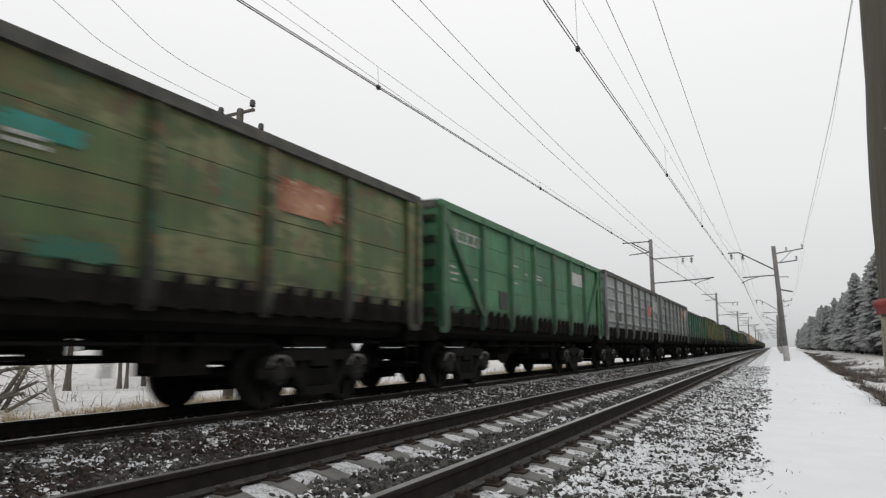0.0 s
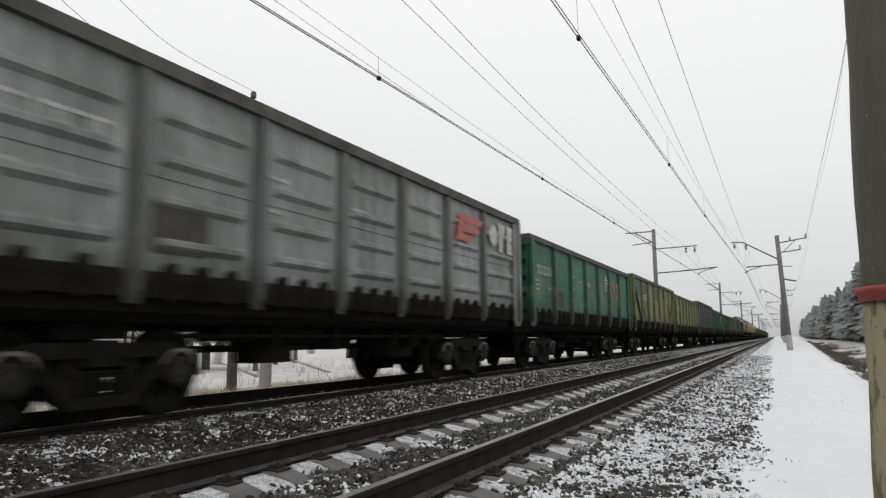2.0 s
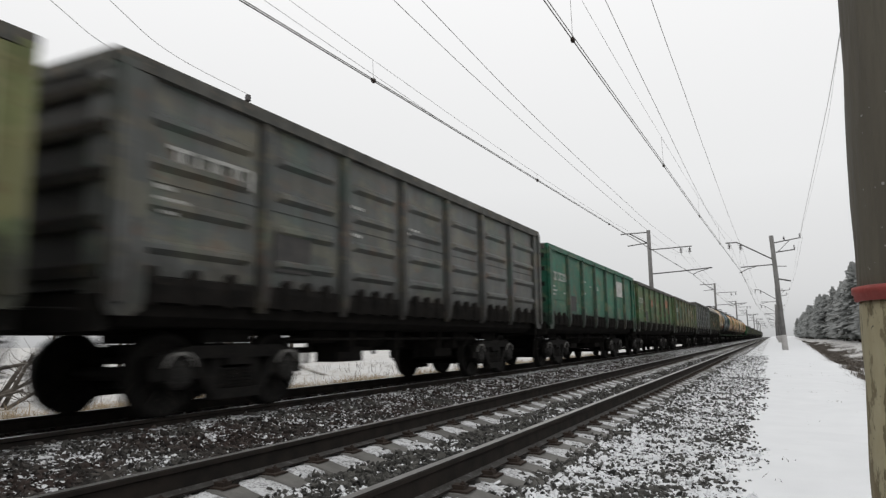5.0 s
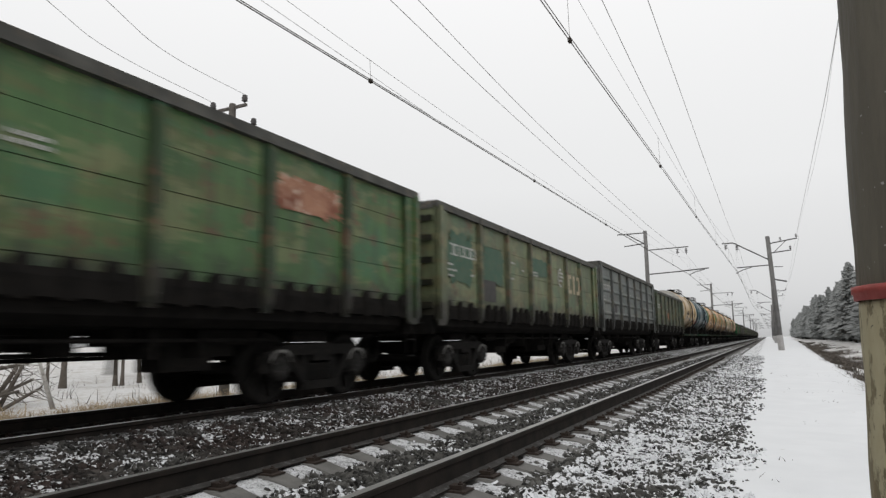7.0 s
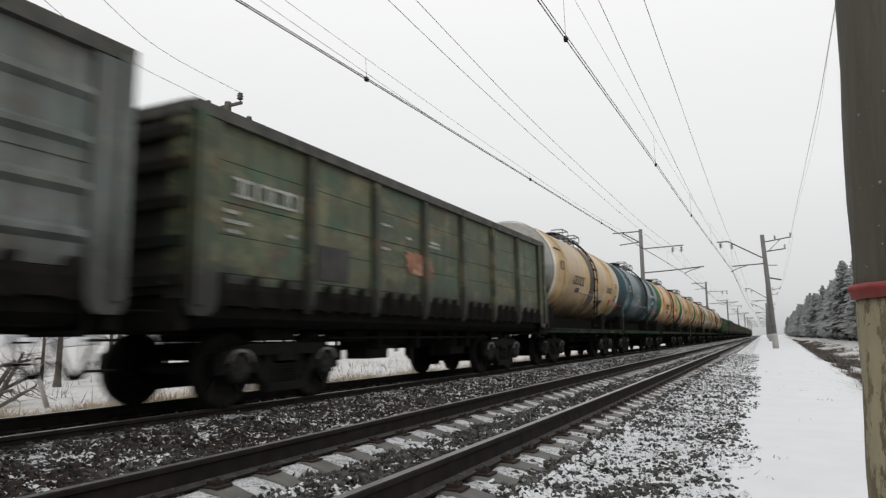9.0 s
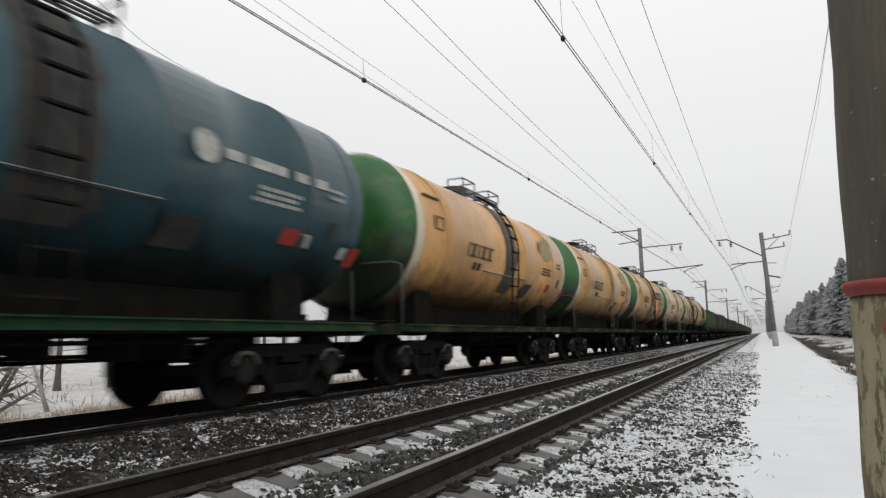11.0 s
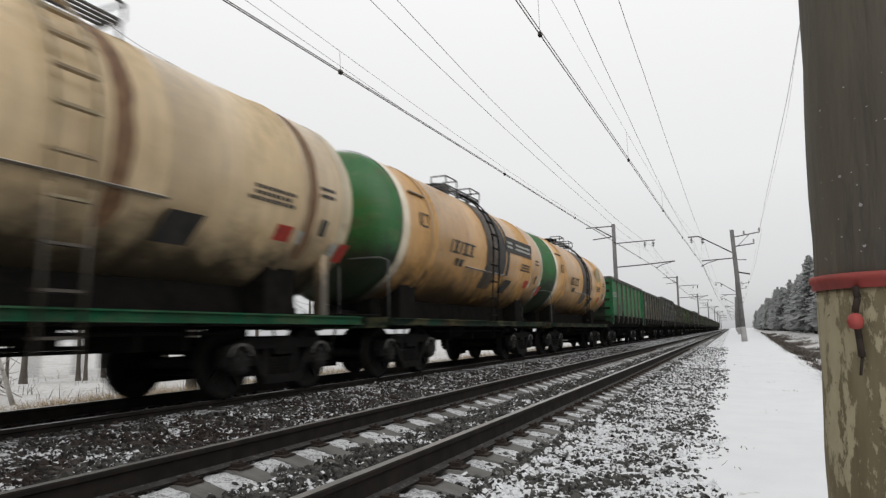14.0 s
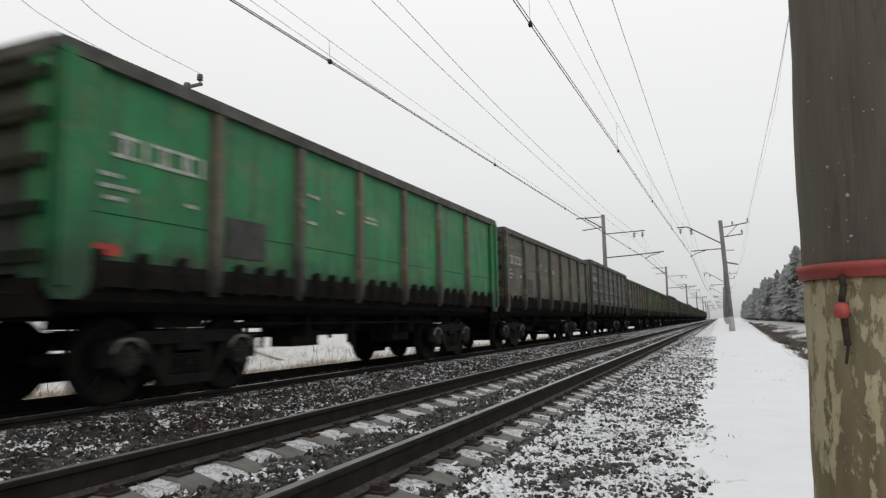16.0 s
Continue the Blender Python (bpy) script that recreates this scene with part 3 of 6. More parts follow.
def spring_mesh(bm):
    prof = [(0.05, 0.28)]
    for i in range(6):
        prof += [(0.078, 0.295 + i * 0.042), (0.052, 0.316 + i * 0.042)]
    lathe(bm, prof, "Z", n=10)


def axle_box_mesh(bm):
    lathe(bm, [(0.17, -0.1), (0.17, 0.08), (0.14, 0.11), (0.06, 0.12)], "X", n=16)
    for i in range(4):
        a = math.pi / 4 + i * math.pi / 2
        rod(bm, (0.08, 0.13 * math.cos(a), 0.13 * math.sin(a)), (0.13, 0.13 * math.cos(a), 0.13 * math.sin(a)), 0.02, 6)


def arch_mesh(bm):
    """Worn saddle bent over an axle box."""
    pts = [(0.215 * math.cos(radians(a)), 0.17 + 0.05 * math.sin(radians(a)) - 0.09 * abs(math.cos(radians(a))) ** 3) for a in range(0, 181, 20)]
    rings = [[bm.verts.new((x, y, z + dz)) for x, dz in ((-0.01, 0), (0.11, 0), (0.11, 0.035), (-0.01, 0.035))] for y, z in pts]
    for a, b in zip(rings, rings[1:]):
        for i in range(4):
            bm.faces.new((a[i], a[(i + 1) % 4], b[(i + 1) % 4], b[i]))
    bm.faces.new(rings[0][::-1])
    bm.faces.new(rings[-1])
    bmesh.ops.recalc_face_normals(bm, faces=bm.faces[:])


WHEELS = []


def bogie(parent, y):
    b = part("bogie", mesh("bogie", side_frame_mesh, M_CHASSIS, bevel=0.015), parent, pose(0, y, 0), "black greasy cast steel two-axle bogie")
    for s in (-1, 1):
        w = part("wheelset", mesh("wheelset", wheelset_mesh, M_CHASSIS), b, pose(0, s * 0.925, 0.475), "dark steel wheels on an axle")
        WHEELS.append((w, s * 0.925))
        for dy in (-0.17, 0, 0.17):
            part("spring", mesh("spring", spring_mesh, M_CHASSIS), b, pose(s * 1.02, dy, 0))
        for q in (-1, 1):
            part("axle_box", mesh("axle_box", axle_box_mesh, M_BOX), b, pose(s * 1.02, q * 0.925, 0.475, 0, 0, 0 if s > 0 else 180))
            part("axle_saddle", mesh("axle_saddle", arch_mesh, M_ARCH), b, pose(s * 1.02, q * 0.925, 0.475, 0, 0, 0 if s > 0 else 180), "worn grey saddle over the axle box")


def coupler_mesh(bm):
    box(bm, -0.09, 0.09, -0.35, 0.65, 0.98, 1.14)
    box(bm, -0.22, 0.2, -0.62, -0.33, 0.9, 1.2)
    box(bm, 0.08, 0.24, -0.78, -0.55, 0.92, 1.18)
    for x in (-0.35, 0.35):                        # brake hose
        for i in range(8):
            a, b = i / 8, (i + 1) / 8
            rod(bm, (x, -0.1 - 0.5 * a, 1.0 - 0.55 * math.sin(a * 2.4)), (x, -0.1 - 0.5 * b, 1.0 - 0.55 * math.sin(b * 2.4)), 0.022, 6)
    rod(bm, (0.1, -0.25, 1.2), (1.3, -0.12, 1.15), 0.016, 6)


def running_gear(w, half, base, sill):
    for s in (-1, 1):
        bogie(w, s * base)
        part("coupler", mesh("coupler", coupler_mesh, M_CHASSIS, bevel=0.02), w, pose(0, s * (half - 0.0), 0, 0, 0, 0 if s < 0 else 180))

    part("centre_sill", mesh("centre_sill%.2f" % half, lambda bm: box(bm, -0.3, 0.3, -half + 0.1, half - 0.1, 0.93, 1.28), M_GRIME), w)
    for y in (-base, -base * 0.5, 0, base * 0.5, base):
        part("cross_beam", mesh("cross_beam%.2f" % sill, lambda bm: box(bm, -1.38, 1.38, -0.1, 0.1, sill - 0.14, sill - 0.002), M_GRIME), w, pose(0, y, 0))
    for s in (-1, 1):
        part("end_sill", mesh("end_sill%.2f" % sill, lambda bm: box(bm, -1.42, 1.42, -0.06, 0.06, 0.95, sill), M_GRIME), w, pose(0, s * (half - 0.06), 0))

    def brake(bm):
        lathe(bm, [(0.1, -0.45), (0.2, -0.4), (0.2, 0.4), (0.1, 0.45)], "Y", (0.75, -0.9, 0.92), 14)
        lathe(bm, [(0.17, -0.2), (0.17, 0.2)], "Y", (-0.6, 0.9, 0.92), 12)
        box(bm, 0.3, 0.6, 0.4, 0.75, 0.72, 1.08)
        for x, z in ((0.35, 0.72), (-0.3, 0.66), (1.05, 0.86)):
            rod(bm, (x, -base + 1.0, z), (x, base - 1.0, z), 0.025, 6)
        for y in (-1.8, -0.4, 1.3, 2.0):
            box(bm, 0.3, 1.1, y - 0.03, y + 0.03, 0.66, 1.08)
    part("brake_gear", mesh("brake_gear%.2f" % base, brake, M_GRIME), w, None, "black brake cylinder, reservoir and rods")


def panel_mesh(width, ribbed, plain=False):
    """One pressed plate: with raised ribs, or of lapped sheets that bulge a little."""
    def build(bm):
        z0, z1 = 1.5, GTOP - 0.12
        y0, y1 = -width / 2 + 0.02, width / 2 - 0.02
        if ribbed:
            ys = [y0, y0 + 0.19, y0 + 0.29, y1 - 0.29, y1 - 0.19, y1]
            zs, off = [z0], [0.0]
            for z in (1.78, 2.2, 2.42, 2.62, 3.06):
                if z == 2.42:
                    zs += [z - 0.012, z - 0.01, z + 0.01, z + 0.012]
                    off += [0, -1, -1, 0]
                else:
                    zs += [z - 0.075, z - 0.02, z + 0.03, z + 0.075]
                    off += [0, 1, 1, 0]
            zs.append(z1)
            off.append(0.0)
            deep = lambda i, j: (0.06 if 1 < i < 4 else 0.0) if off[j] > 0 else 0.015 * off[j]
        else:
            ys = [y0 + (y1 - y0) * i / 8 for i in range(9)]
            zs, off = [], []
            cuts = (z0, 1.98, z1) if plain else (z0, 1.62, 2.09, 2.49, 3.0, z1)
            for n, (a, b) in enumerate(zip(cuts, cuts[1:])):
                for q in range(5):
                    zs.append(a + 0.006 + (b - a - 0.012) * q / 4)
                    off.append((0.006 * (n % 2), q / 4))
                if n < len(cuts) - 2:                          # open joint between the sheets
                    zs += [b - 0.0055, b + 0.0055]
                    off += [(-0.016, 0), (-0.016, 0)]
            deep = lambda i, j: off[j][0] + (0.003 if plain else 0.0012) * math.sin(math.pi * i / 8) * math.sin(math.pi * off[j][1])
        g = [[bm.verts.new((deep(i, j), y, z)) for i, y in enumerate(ys)] for j, z in enumerate(zs)]
        for j in range(len(zs) - 1):
            for i in range(len(ys) - 1):
                f = bm.faces.new((g[j][i], g[j][i + 1], g[j + 1][i + 1], g[j + 1][i]))
                f.smooth = False
        rim = [g[0][i] for i in range(len(ys))] + [g[j][-1] for j in range(1, len(zs))] + [g[-1][i] for i in range(len(ys) - 2, -1, -1)] + [g[j][0] for j in range(len(zs) - 2, 0, -1)]
        back = [bm.verts.new((-0.05, v.co.y, v.co.z)) for v in rim]
        for i in range(len(rim)):
            k = (i + 1) % len(rim)
            bm.faces.new((rim[k], rim[i], back[i], back[k]))
        bm.faces.new(back[::-1])
    return mesh("side_panel%.2f%d%d" % (width, ribbed, plain), build, M_PAINT)


def post_mesh(bm):
    """Hat-section upright, tapering at the foot."""
    rows = []
    for z, w, d in ((1.18, 0.05, 0.03), (1.3, 0.075, 0.07), (1.5, 0.085, 0.09), (GTOP - 0.13, 0.08, 0.075)):
        rows.append([bm.verts.new(c) for c in ((-0.02, -w - 0.03, z), (0.01, -w - 0.03, z), (0.01, -w, z), (d, -w + 0.02, z), (d, w - 0.02, z), (0.01, w, z), (0.01, w + 0.03, z), (-0.02, w + 0.03, z))])
    for a, b in zip(rows, rows[1:]):
        for i in range(8):
            bm.faces.new((a[i], a[(i + 1) % 8], b[(i + 1) % 8], b[i]))
    bm.faces.new(rows[0][::-1])
    bm.faces.new(rows[-1])
    bmesh.ops.recalc_face_normals(bm, faces=bm.faces[:])


def corner_mesh(bm):
    """Corner post: a wide plate round the corner that hangs below the panels."""
    bar(bm, (-0.05, 0.11, 1.22), (-0.05, 0.11, GTOP - 0.1), 0.12, 0.24)
    box(bm, -0.35, 0.0, 0.0, 0.06, 1.3, GTOP - 0.1)
    pts = [(0.0, 1.2), (0.06, 1.1), (0.3, 1.1), (0.4, 1.16), (0.44, 1.3), (0.44, GTOP - 0.16), (0.0, GTOP - 0.16)]
    a = [bm.verts.new((0.018, y, z)) for y, z in pts]
    b = [bm.verts.new((-0.03, y, z)) for y, z in pts]
    bm.faces.new(a)
    bm.faces.new(b[::-1])
    for i in range(7):
        bm.faces.new((a[(i + 1) % 7], a[i], b[i], b[(i + 1) % 7]))
    bmesh.ops.recalc_face_normals(bm, faces=bm.faces[:])


def chord_mesh(bm):
    box(bm, -0.1, 0.06, -GL / 2, GL / 2, GTOP - 0.15, GTOP)
    for y in BAYS[1:-1]:
        box(bm, -0.1, 0.075, y - 0.09, y + 0.09, GTOP - 0.16, GTOP - 0.03)


def end_mesh(bm):
    box(bm, -HW + 0.05, HW - 0.05, 0.03, 0.07, 1.35, GTOP - 0.1)


def end_rib_mesh(bm):
    bar(bm, (-HW + 0.08, 0.0, 0), (HW - 0.08, 0.0, 0), 0.1, 0.12)


def end_chord_mesh(bm):
    box(bm, -HW + 0.07, HW - 0.07, -0.03, 0.1, -0.16, -0.006)


def hatch_mesh(width):
    """Bottom hatch with three hinge lugs standing proud, in one casting."""
    def build(bm):
        y0, y1 = -width / 2 + 0.1, width / 2 - 0.1
        cuts = [(y0, 0)]
        for k in (0.22, 0.5, 0.78):
            y = y0 + (y1 - y0) * k
            cuts += [(y - 0.09, 0), (y - 0.06, 1), (y + 0.06, 1), (y + 0.09, 0)]
        cuts.append((y1, 0))
        rings = []
        for y, k in cuts:
            rings.append([bm.verts.new((x, y, z)) for x, z in ((-0.1, 1.5), (0.0 + 0.06 * k, 1.5 + 0.1 * k), (0.02 + 0.07 * k, 1.42), (0.02 + 0.03 * k, 1.24 - 0.03 * k), (-0.06, 1.22))])
        for p, q in zip(rings, rings[1:]):
            for i in range(5):
                bm.faces.new((p[i], p[(i + 1) % 5], q[(i + 1) % 5], q[i]))
        bm.faces.new(rings[0][::-1])
        bm.faces.new(rings[-1])
        bmesh.ops.recalc_face_normals(bm, faces=bm.faces[:])
    return mesh("hatch%.2f" % width, build, M_GRIME)


def ladder_mesh(bm):
    for y in (0.0, 0.32):
        rod(bm, (0, y, 0.55), (0, y, 1.35), 0.013, 6)
    for z in (0.57, 0.85, 1.12):
        rod(bm, (0, 0, z), (0, 0.32, z), 0.013, 6)


def hatch_row_mesh(bm):
    prof = [(-0.55, 1.32), (-0.5, 1.02), (-0.1, 0.985), (0.4, 1.0), (0.55, 1.1), (0.6, 1.32)]
    ra = [bm.verts.new((x, -GL / 2 + 0.3, z)) for x, z in prof]
    rb = [bm.verts.new((x, GL / 2 - 0.3, z)) for x, z in prof]
    for i in range(6):
        bm.faces.new((ra[i], ra[(i + 1) % 6], rb[(i + 1) % 6], rb[i]))
    bm.faces.new(ra[::-1])
    bm.faces.new(rb)
    bmesh.ops.recalc_face_normals(bm, faces=bm.faces[:])


def body_bolster_mesh(bm):
    box(bm, -0.92, 0.92, -0.42, 0.42, 0.83, 1.1)


def brake_box_mesh(bm):
    box(bm, 0.4, 0.85, -1.12, 1.12, 0.8, 1.02)
    box(bm, 0.42, 0.83, -0.45, 0.3, 0.5, 0.82)
    box(bm, 0.45, 0.8, 0.3, 0.72, 0.66, 0.82)
    bar(bm, (0.62, -1.7, 0.84), (0.62, -1.1, 0.9), 0.05, 0.05)
    bar(bm, (0.62, -0.9, 0.82), (0.62, -0.95, 0.5), 0.05, 0.05)
    bar(bm, (0.62, 0.95, 0.82), (0.62, 1.0, 0.6), 0.05, 0.05)


def hopper_floor(bm):
    box(bm, -HW + 0.06, HW - 0.06, -GL / 2 + 0.1, GL / 2 - 0.1, 1.3, 1.4)


def numerals(n, w, h, gap, m):
    """A line of small plain bars in place of lettering."""
    return mesh("marks%d%.2f%.2f%s" % (n, w, h, m.name), lambda bm: [box(bm, 0, 0.004, i * (w + gap), i * (w + gap) + w, 0, h) for i in range(n)], m)


def outline(bm, pts, depth=0.004):
    """A flat plate with the outline pts, in y and z."""
    a = [bm.verts.new((depth, y, z)) for y, z in pts]
    b = [bm.verts.new((0, y, z)) for y, z in pts]
    bm.faces.new(a)
    for i in range(len(pts)):
        k = (i + 1) % len(pts)
        bm.faces.new((a[k], a[i], b[i], b[k]))
    bmesh.ops.recalc_face_normals(bm, faces=bm.faces[:])


def glyph(kind, w, h, m):
    """A plain bar or bracket that stands in for one painted character."""
    t = w * 0.3
    if kind in (2, 3):
        pts = [(w * 0.3, 0), (w * 0.3 + t * 1.2, 0), (w * 0.3 + t * 1.2, h), (w * 0.3, h)]
    else:
        pts = [(0, 0), (w, 0), (w, t), (t, t), (t, h - t), (w, h - t), (w, h), (0, h)]
        if kind == 1:
            pts = [(w - y, z) for y, z in pts][::-1]
    return mesh("glyph%d%.2f%.2f%s" % (kind, w, h, m.name), lambda bm: outline(bm, pts), m)


def number_row(w, kinds, wide, high, gap, m, at, label=""):
    for i, k in enumerate(kinds):
        part("painted_mark", glyph(k, wide, high, m), w, at @ pose(0, i * (wide + gap), 0), label)


def emblem(kind, w, h, m):
    """Broad plain shapes of a painted emblem."""
    t = w * 0.24
    if kind == 0:
        ring = [(w / 2 + w * 0.62 * math.cos(i * math.tau / 24), h * 0.52 + h * 0.36 * math.sin(i * math.tau / 24)) for i in range(24)]
        pts = ring
    elif kind == 1:
        pts = [(0, 0), (w * 0.55, 0), (w * 0.7, h * 0.6), (w * 0.95, h * 0.7), (w * 0.95, h), (0, h)]
    elif kind == 2:
        pts = [(0, 0), (w * 0.95, 0), (w * 0.7, h * 0.5), (w * 0.95, h), (0, h)]
    else:
        q = w * 0.3
        pts = [(0, 0), (w, 0), (w, q), (q * 1.3, q), (q * 1.3, h - q), (w, h - q), (w, h), (0, h)]
        if kind == 4:
            pts = [(w * 0.25, 0), (w * 0.7, 0), (w * 0.7, h), (w * 0.25, h)]
        elif kind == 5:
            pts = [(w - y, z) for y, z in pts][::-1]
    return mesh("emblem%d%.2f%s" % (kind, w, m.name), lambda bm: outline(bm, pts), m)


def blot(seed, w, h, m):
    """A ragged patch of other paint."""
    def build(bm):
        n, v = 84, []
        for i in range(n):
            a = i * math.tau / n
            c, s = math.cos(a), math.sin(a)
            k = 1 + 0.2 * noise.noise((c * 2.2 + seed * 7.3, s * 2.2, seed)) + 0.26 * noise.noise((c * 6 + seed, s * 6, 3.0)) + 0.3 * noise.noise((c * 17 + seed, s * 17, 8.0))
            v.append(bm.verts.new((0.003, w / 2 * k * math.copysign(abs(c) ** 0.45, c), h / 2 * k * math.copysign(abs(s) ** 0.45, s))))
        bm.faces.new(v)
    return mesh("blot%d%s" % (seed, m.name), build, m)


def plate(w, h, m):
    return mesh("plate%.2f%.2f%s" % (w, h, m.name), lambda bm: box(bm, 0, 0.006, 0, w, 0, h), m)


def gondola(label, color, ribbed=False, diagonal=False, marks=(), post_color=None, top=None, number=None, square=(0.2, 0.75, 0.5)):
    """Four-axle open wagon; local y runs back along the train, z up from the rails."""
    w = new("gondola_wagon")
    tagged(w, label, "freight wagon", "freight train")
    # posts darker than the panels: grime, with their shadow side put into the colour
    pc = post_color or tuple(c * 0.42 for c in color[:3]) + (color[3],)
    top = top or (3.71 if ribbed else 3.52)
    up = Matrix.Translation((0, 0, 1.3)) @ Matrix.Diagonal((1, 1, (top - 1.3) / (GTOP - 1.3), 1)) @ Matrix.Translation((0, 0, -1.3))
    part("wagon_floor", mesh("wagon_floor", hopper_floor, M_GRIME), w)
    for s in (-1, 1):
        part("body_bolster", mesh("body_bolster", body_bolster_mesh, M_GRIME), w, pose(0, s * 4.325, 0))
        part("brake_box", mesh("brake_box", brake_box_mesh, M_GRIME, bevel=0.03), w, pose(0, 0.35 + s * 1.75, 0))
        part("hatch_trough", mesh("hatch_trough", hatch_row_mesh, M_GRIME), w, pose(s * 0.8, 0, 0), "black hanging bottom hatches")
    for s in (-1, 1):
        turn = pose(0, 0, 0, 0, 0, 0 if s > 0 else 180)
        for a, b in zip(BAYS, BAYS[1:]):
            at = turn @ pose(HW - 0.06, (a + b) / 2, 0)
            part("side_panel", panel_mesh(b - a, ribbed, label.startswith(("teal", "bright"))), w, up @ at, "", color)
            part("bottom_hatch", hatch_mesh(b - a), w, at)
        for y in BAYS[1:-1]:
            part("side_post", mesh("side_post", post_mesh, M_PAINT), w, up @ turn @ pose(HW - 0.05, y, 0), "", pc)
        if label.startswith(("teal open", "fresh")):
            part("top_chord", mesh("top_chord_painted", chord_mesh, M_PAINT, bevel=0.012), w, up @ turn @ pose(HW - 0.03, 0, 0), "", tuple(c * 0.8 for c in color[:3]) + (0.3,))
        else:
            part("top_chord", mesh("top_chord", chord_mesh, M_DARKRAIL, bevel=0.012), w, up @ turn @ pose(HW - 0.03, 0, 0), "dark steel top chord")
        # end walls and ribs nearly black: their shade is put into the paint colour
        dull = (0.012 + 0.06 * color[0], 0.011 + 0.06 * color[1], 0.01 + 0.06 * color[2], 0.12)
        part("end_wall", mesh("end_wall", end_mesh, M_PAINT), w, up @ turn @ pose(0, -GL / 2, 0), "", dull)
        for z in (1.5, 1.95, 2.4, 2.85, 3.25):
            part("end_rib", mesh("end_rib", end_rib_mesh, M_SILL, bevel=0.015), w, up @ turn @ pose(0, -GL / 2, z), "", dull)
        part("end_chord", mesh("end_chord", end_chord_mesh, M_DARKRAIL), w, up @ turn @ pose(0, -GL / 2, GTOP))
        corner = mesh("corner_post", corner_mesh, M_PAINT)
        part("corner_post", corner, w, up @ turn @ pose(HW, -GL / 2, 0), "", tuple(c * 0.85 for c in color[:3]) + (color[3],))
        mirror = mesh("corner_post_back", lambda bm: (corner_mesh(bm), bmesh.ops.scale(bm, vec=(1, -1, 1), verts=bm.verts[:]), bmesh.ops.reverse_faces(bm, faces=bm.faces[:])), M_PAINT)
        part("corner_post", mirror, w, up @ turn @ pose(HW, GL / 2, 0), "", tuple(c * 0.85 for c in color[:3]) + (color[3],))
        part("step_ladder", mesh("step_ladder", ladder_mesh, M_CHASSIS), w, turn @ pose(HW - 0.05, GL / 2 - 0.36, 0))
        if diagonal:
            for q in (1, -1):
                br = mesh("diagonal_brace%d" % q, lambda bm: bar(bm, (0.03, q * (BAYS[0] + 0.12), GTOP - 0.2), (0.03, q * (BAYS[1] - 0.1), 1.5), 0.09, 0.13), M_PAINT)
                part("diagonal_brace", br, w, up @ turn @ pose(HW - 0.04, 0, 0), "", post_color or tuple(c * 0.36 for c in color[:3]) + (0.4,))
    running_gear(w, GL / 2, 4.325, 1.3)
    number_row(w, (1, 0, 3, 1, 4, 1, 0, 2), 0.135, 0.25, 0.035, M_MARK, up @ pose(HW - 0.034, BAYS[0] + (number[0] if number else 2.4 if diagonal else 0.7), number[1] if number else 2.58))
    for y, z, n in ((0.55, 2.36, 4), (0.55, 2.24, 7), (0.6, 2.12, 4), (1.7, 2.2, 3), (4.15, 2.75, 5), (4.15, 2.34, 4), (5.0, 2.62, 3), (5.95, 2.66, 6), (5.9, 2.58, 7)):
        part("stencil_line", numerals(n, 0.045, 0.045, 0.02, M_MARK), w, up @ pose(HW - 0.033, BAYS[0] + y, z))["kind"] = "stuff"
    part("lime_plate", plate(square[1], square[2], M_INK), w, up @ pose(HW - 0.037, BAYS[1] + square[0], 1.69), "black painted square")
    for kind, y, z, *rest in marks:
        if kind == "plate" and rest[2] in (M_TEALPATCH, M_MINT, M_RUST, M_SEA):
            part("paint_patch", blot(int(y * 10) + 20, rest[0], rest[1], rest[2]), w, up @ pose(HW - 0.0358, BAYS[0] + y + rest[0] / 2, z + rest[1] / 2), rest[3] if len(rest) > 3 else "")
        elif kind == "plate":
            part("painted_plate", plate(rest[0], rest[1], rest[2]), w, up @ pose(HW - 0.036, BAYS[0] + y, z), rest[3] if len(rest) > 3 else "")
        elif kind == "letters":
            for i in range(3):
                part("logo_shape", emblem(i + (0 if ribbed else 3), 0.4, 0.62, rest[0]), w, up @ pose(HW - 0.032 + (0.03 if ribbed else 0), BAYS[0] + y + 0.51 * i, z), rest[1] if len(rest) > 1 else "")
        elif kind == "stripe":
            def slant(bm):
                for dy, z0, z1, ln in ((0.06, 0.36, 0.5, 1.05), (-0.08, 0.17, 0.31, 1.0), (-0.18, -0.02, 0.12, 0.75), (-0.1, 0.0, 0.5, 0.24)):
                    v = [bm.verts.new((0.004, dy + q, zz)) for q, zz in ((0, z0), (ln, z0), (ln + 0.12, z1), (0.12, z1))]
                    bm.faces.new(v)
                    k = [bm.verts.new((0, p.co.y, p.co.z)) for p in v]
                    for i in range(4):
                        bm.faces.new((v[i], k[i], k[(i + 1) % 4], v[(i + 1) % 4]))
            part("logo_stripes", mesh("logo_stripes", slant, M_STRIPE), w, up @ pose(HW + 0.01, BAYS[0] + y, z), "red slanted stripes")
        elif kind == "ring":
            arc = [(0.3 + 0.27 * math.cos(radians(q)), 0.24 + 0.3 * math.sin(radians(q))) for q in range(70, 300, 14)]
            arc += [(0.3 + 0.215 * math.cos(radians(q)), 0.24 + 0.24 * math.sin(radians(q))) for q in range(294, 69, -14)]
            part("logo_ring", mesh("logo_ring", lambda bm: outline(bm, arc), M_MARK), w, up @ pose(HW - 0.032, BAYS[0] + y, z), "pale open ring")
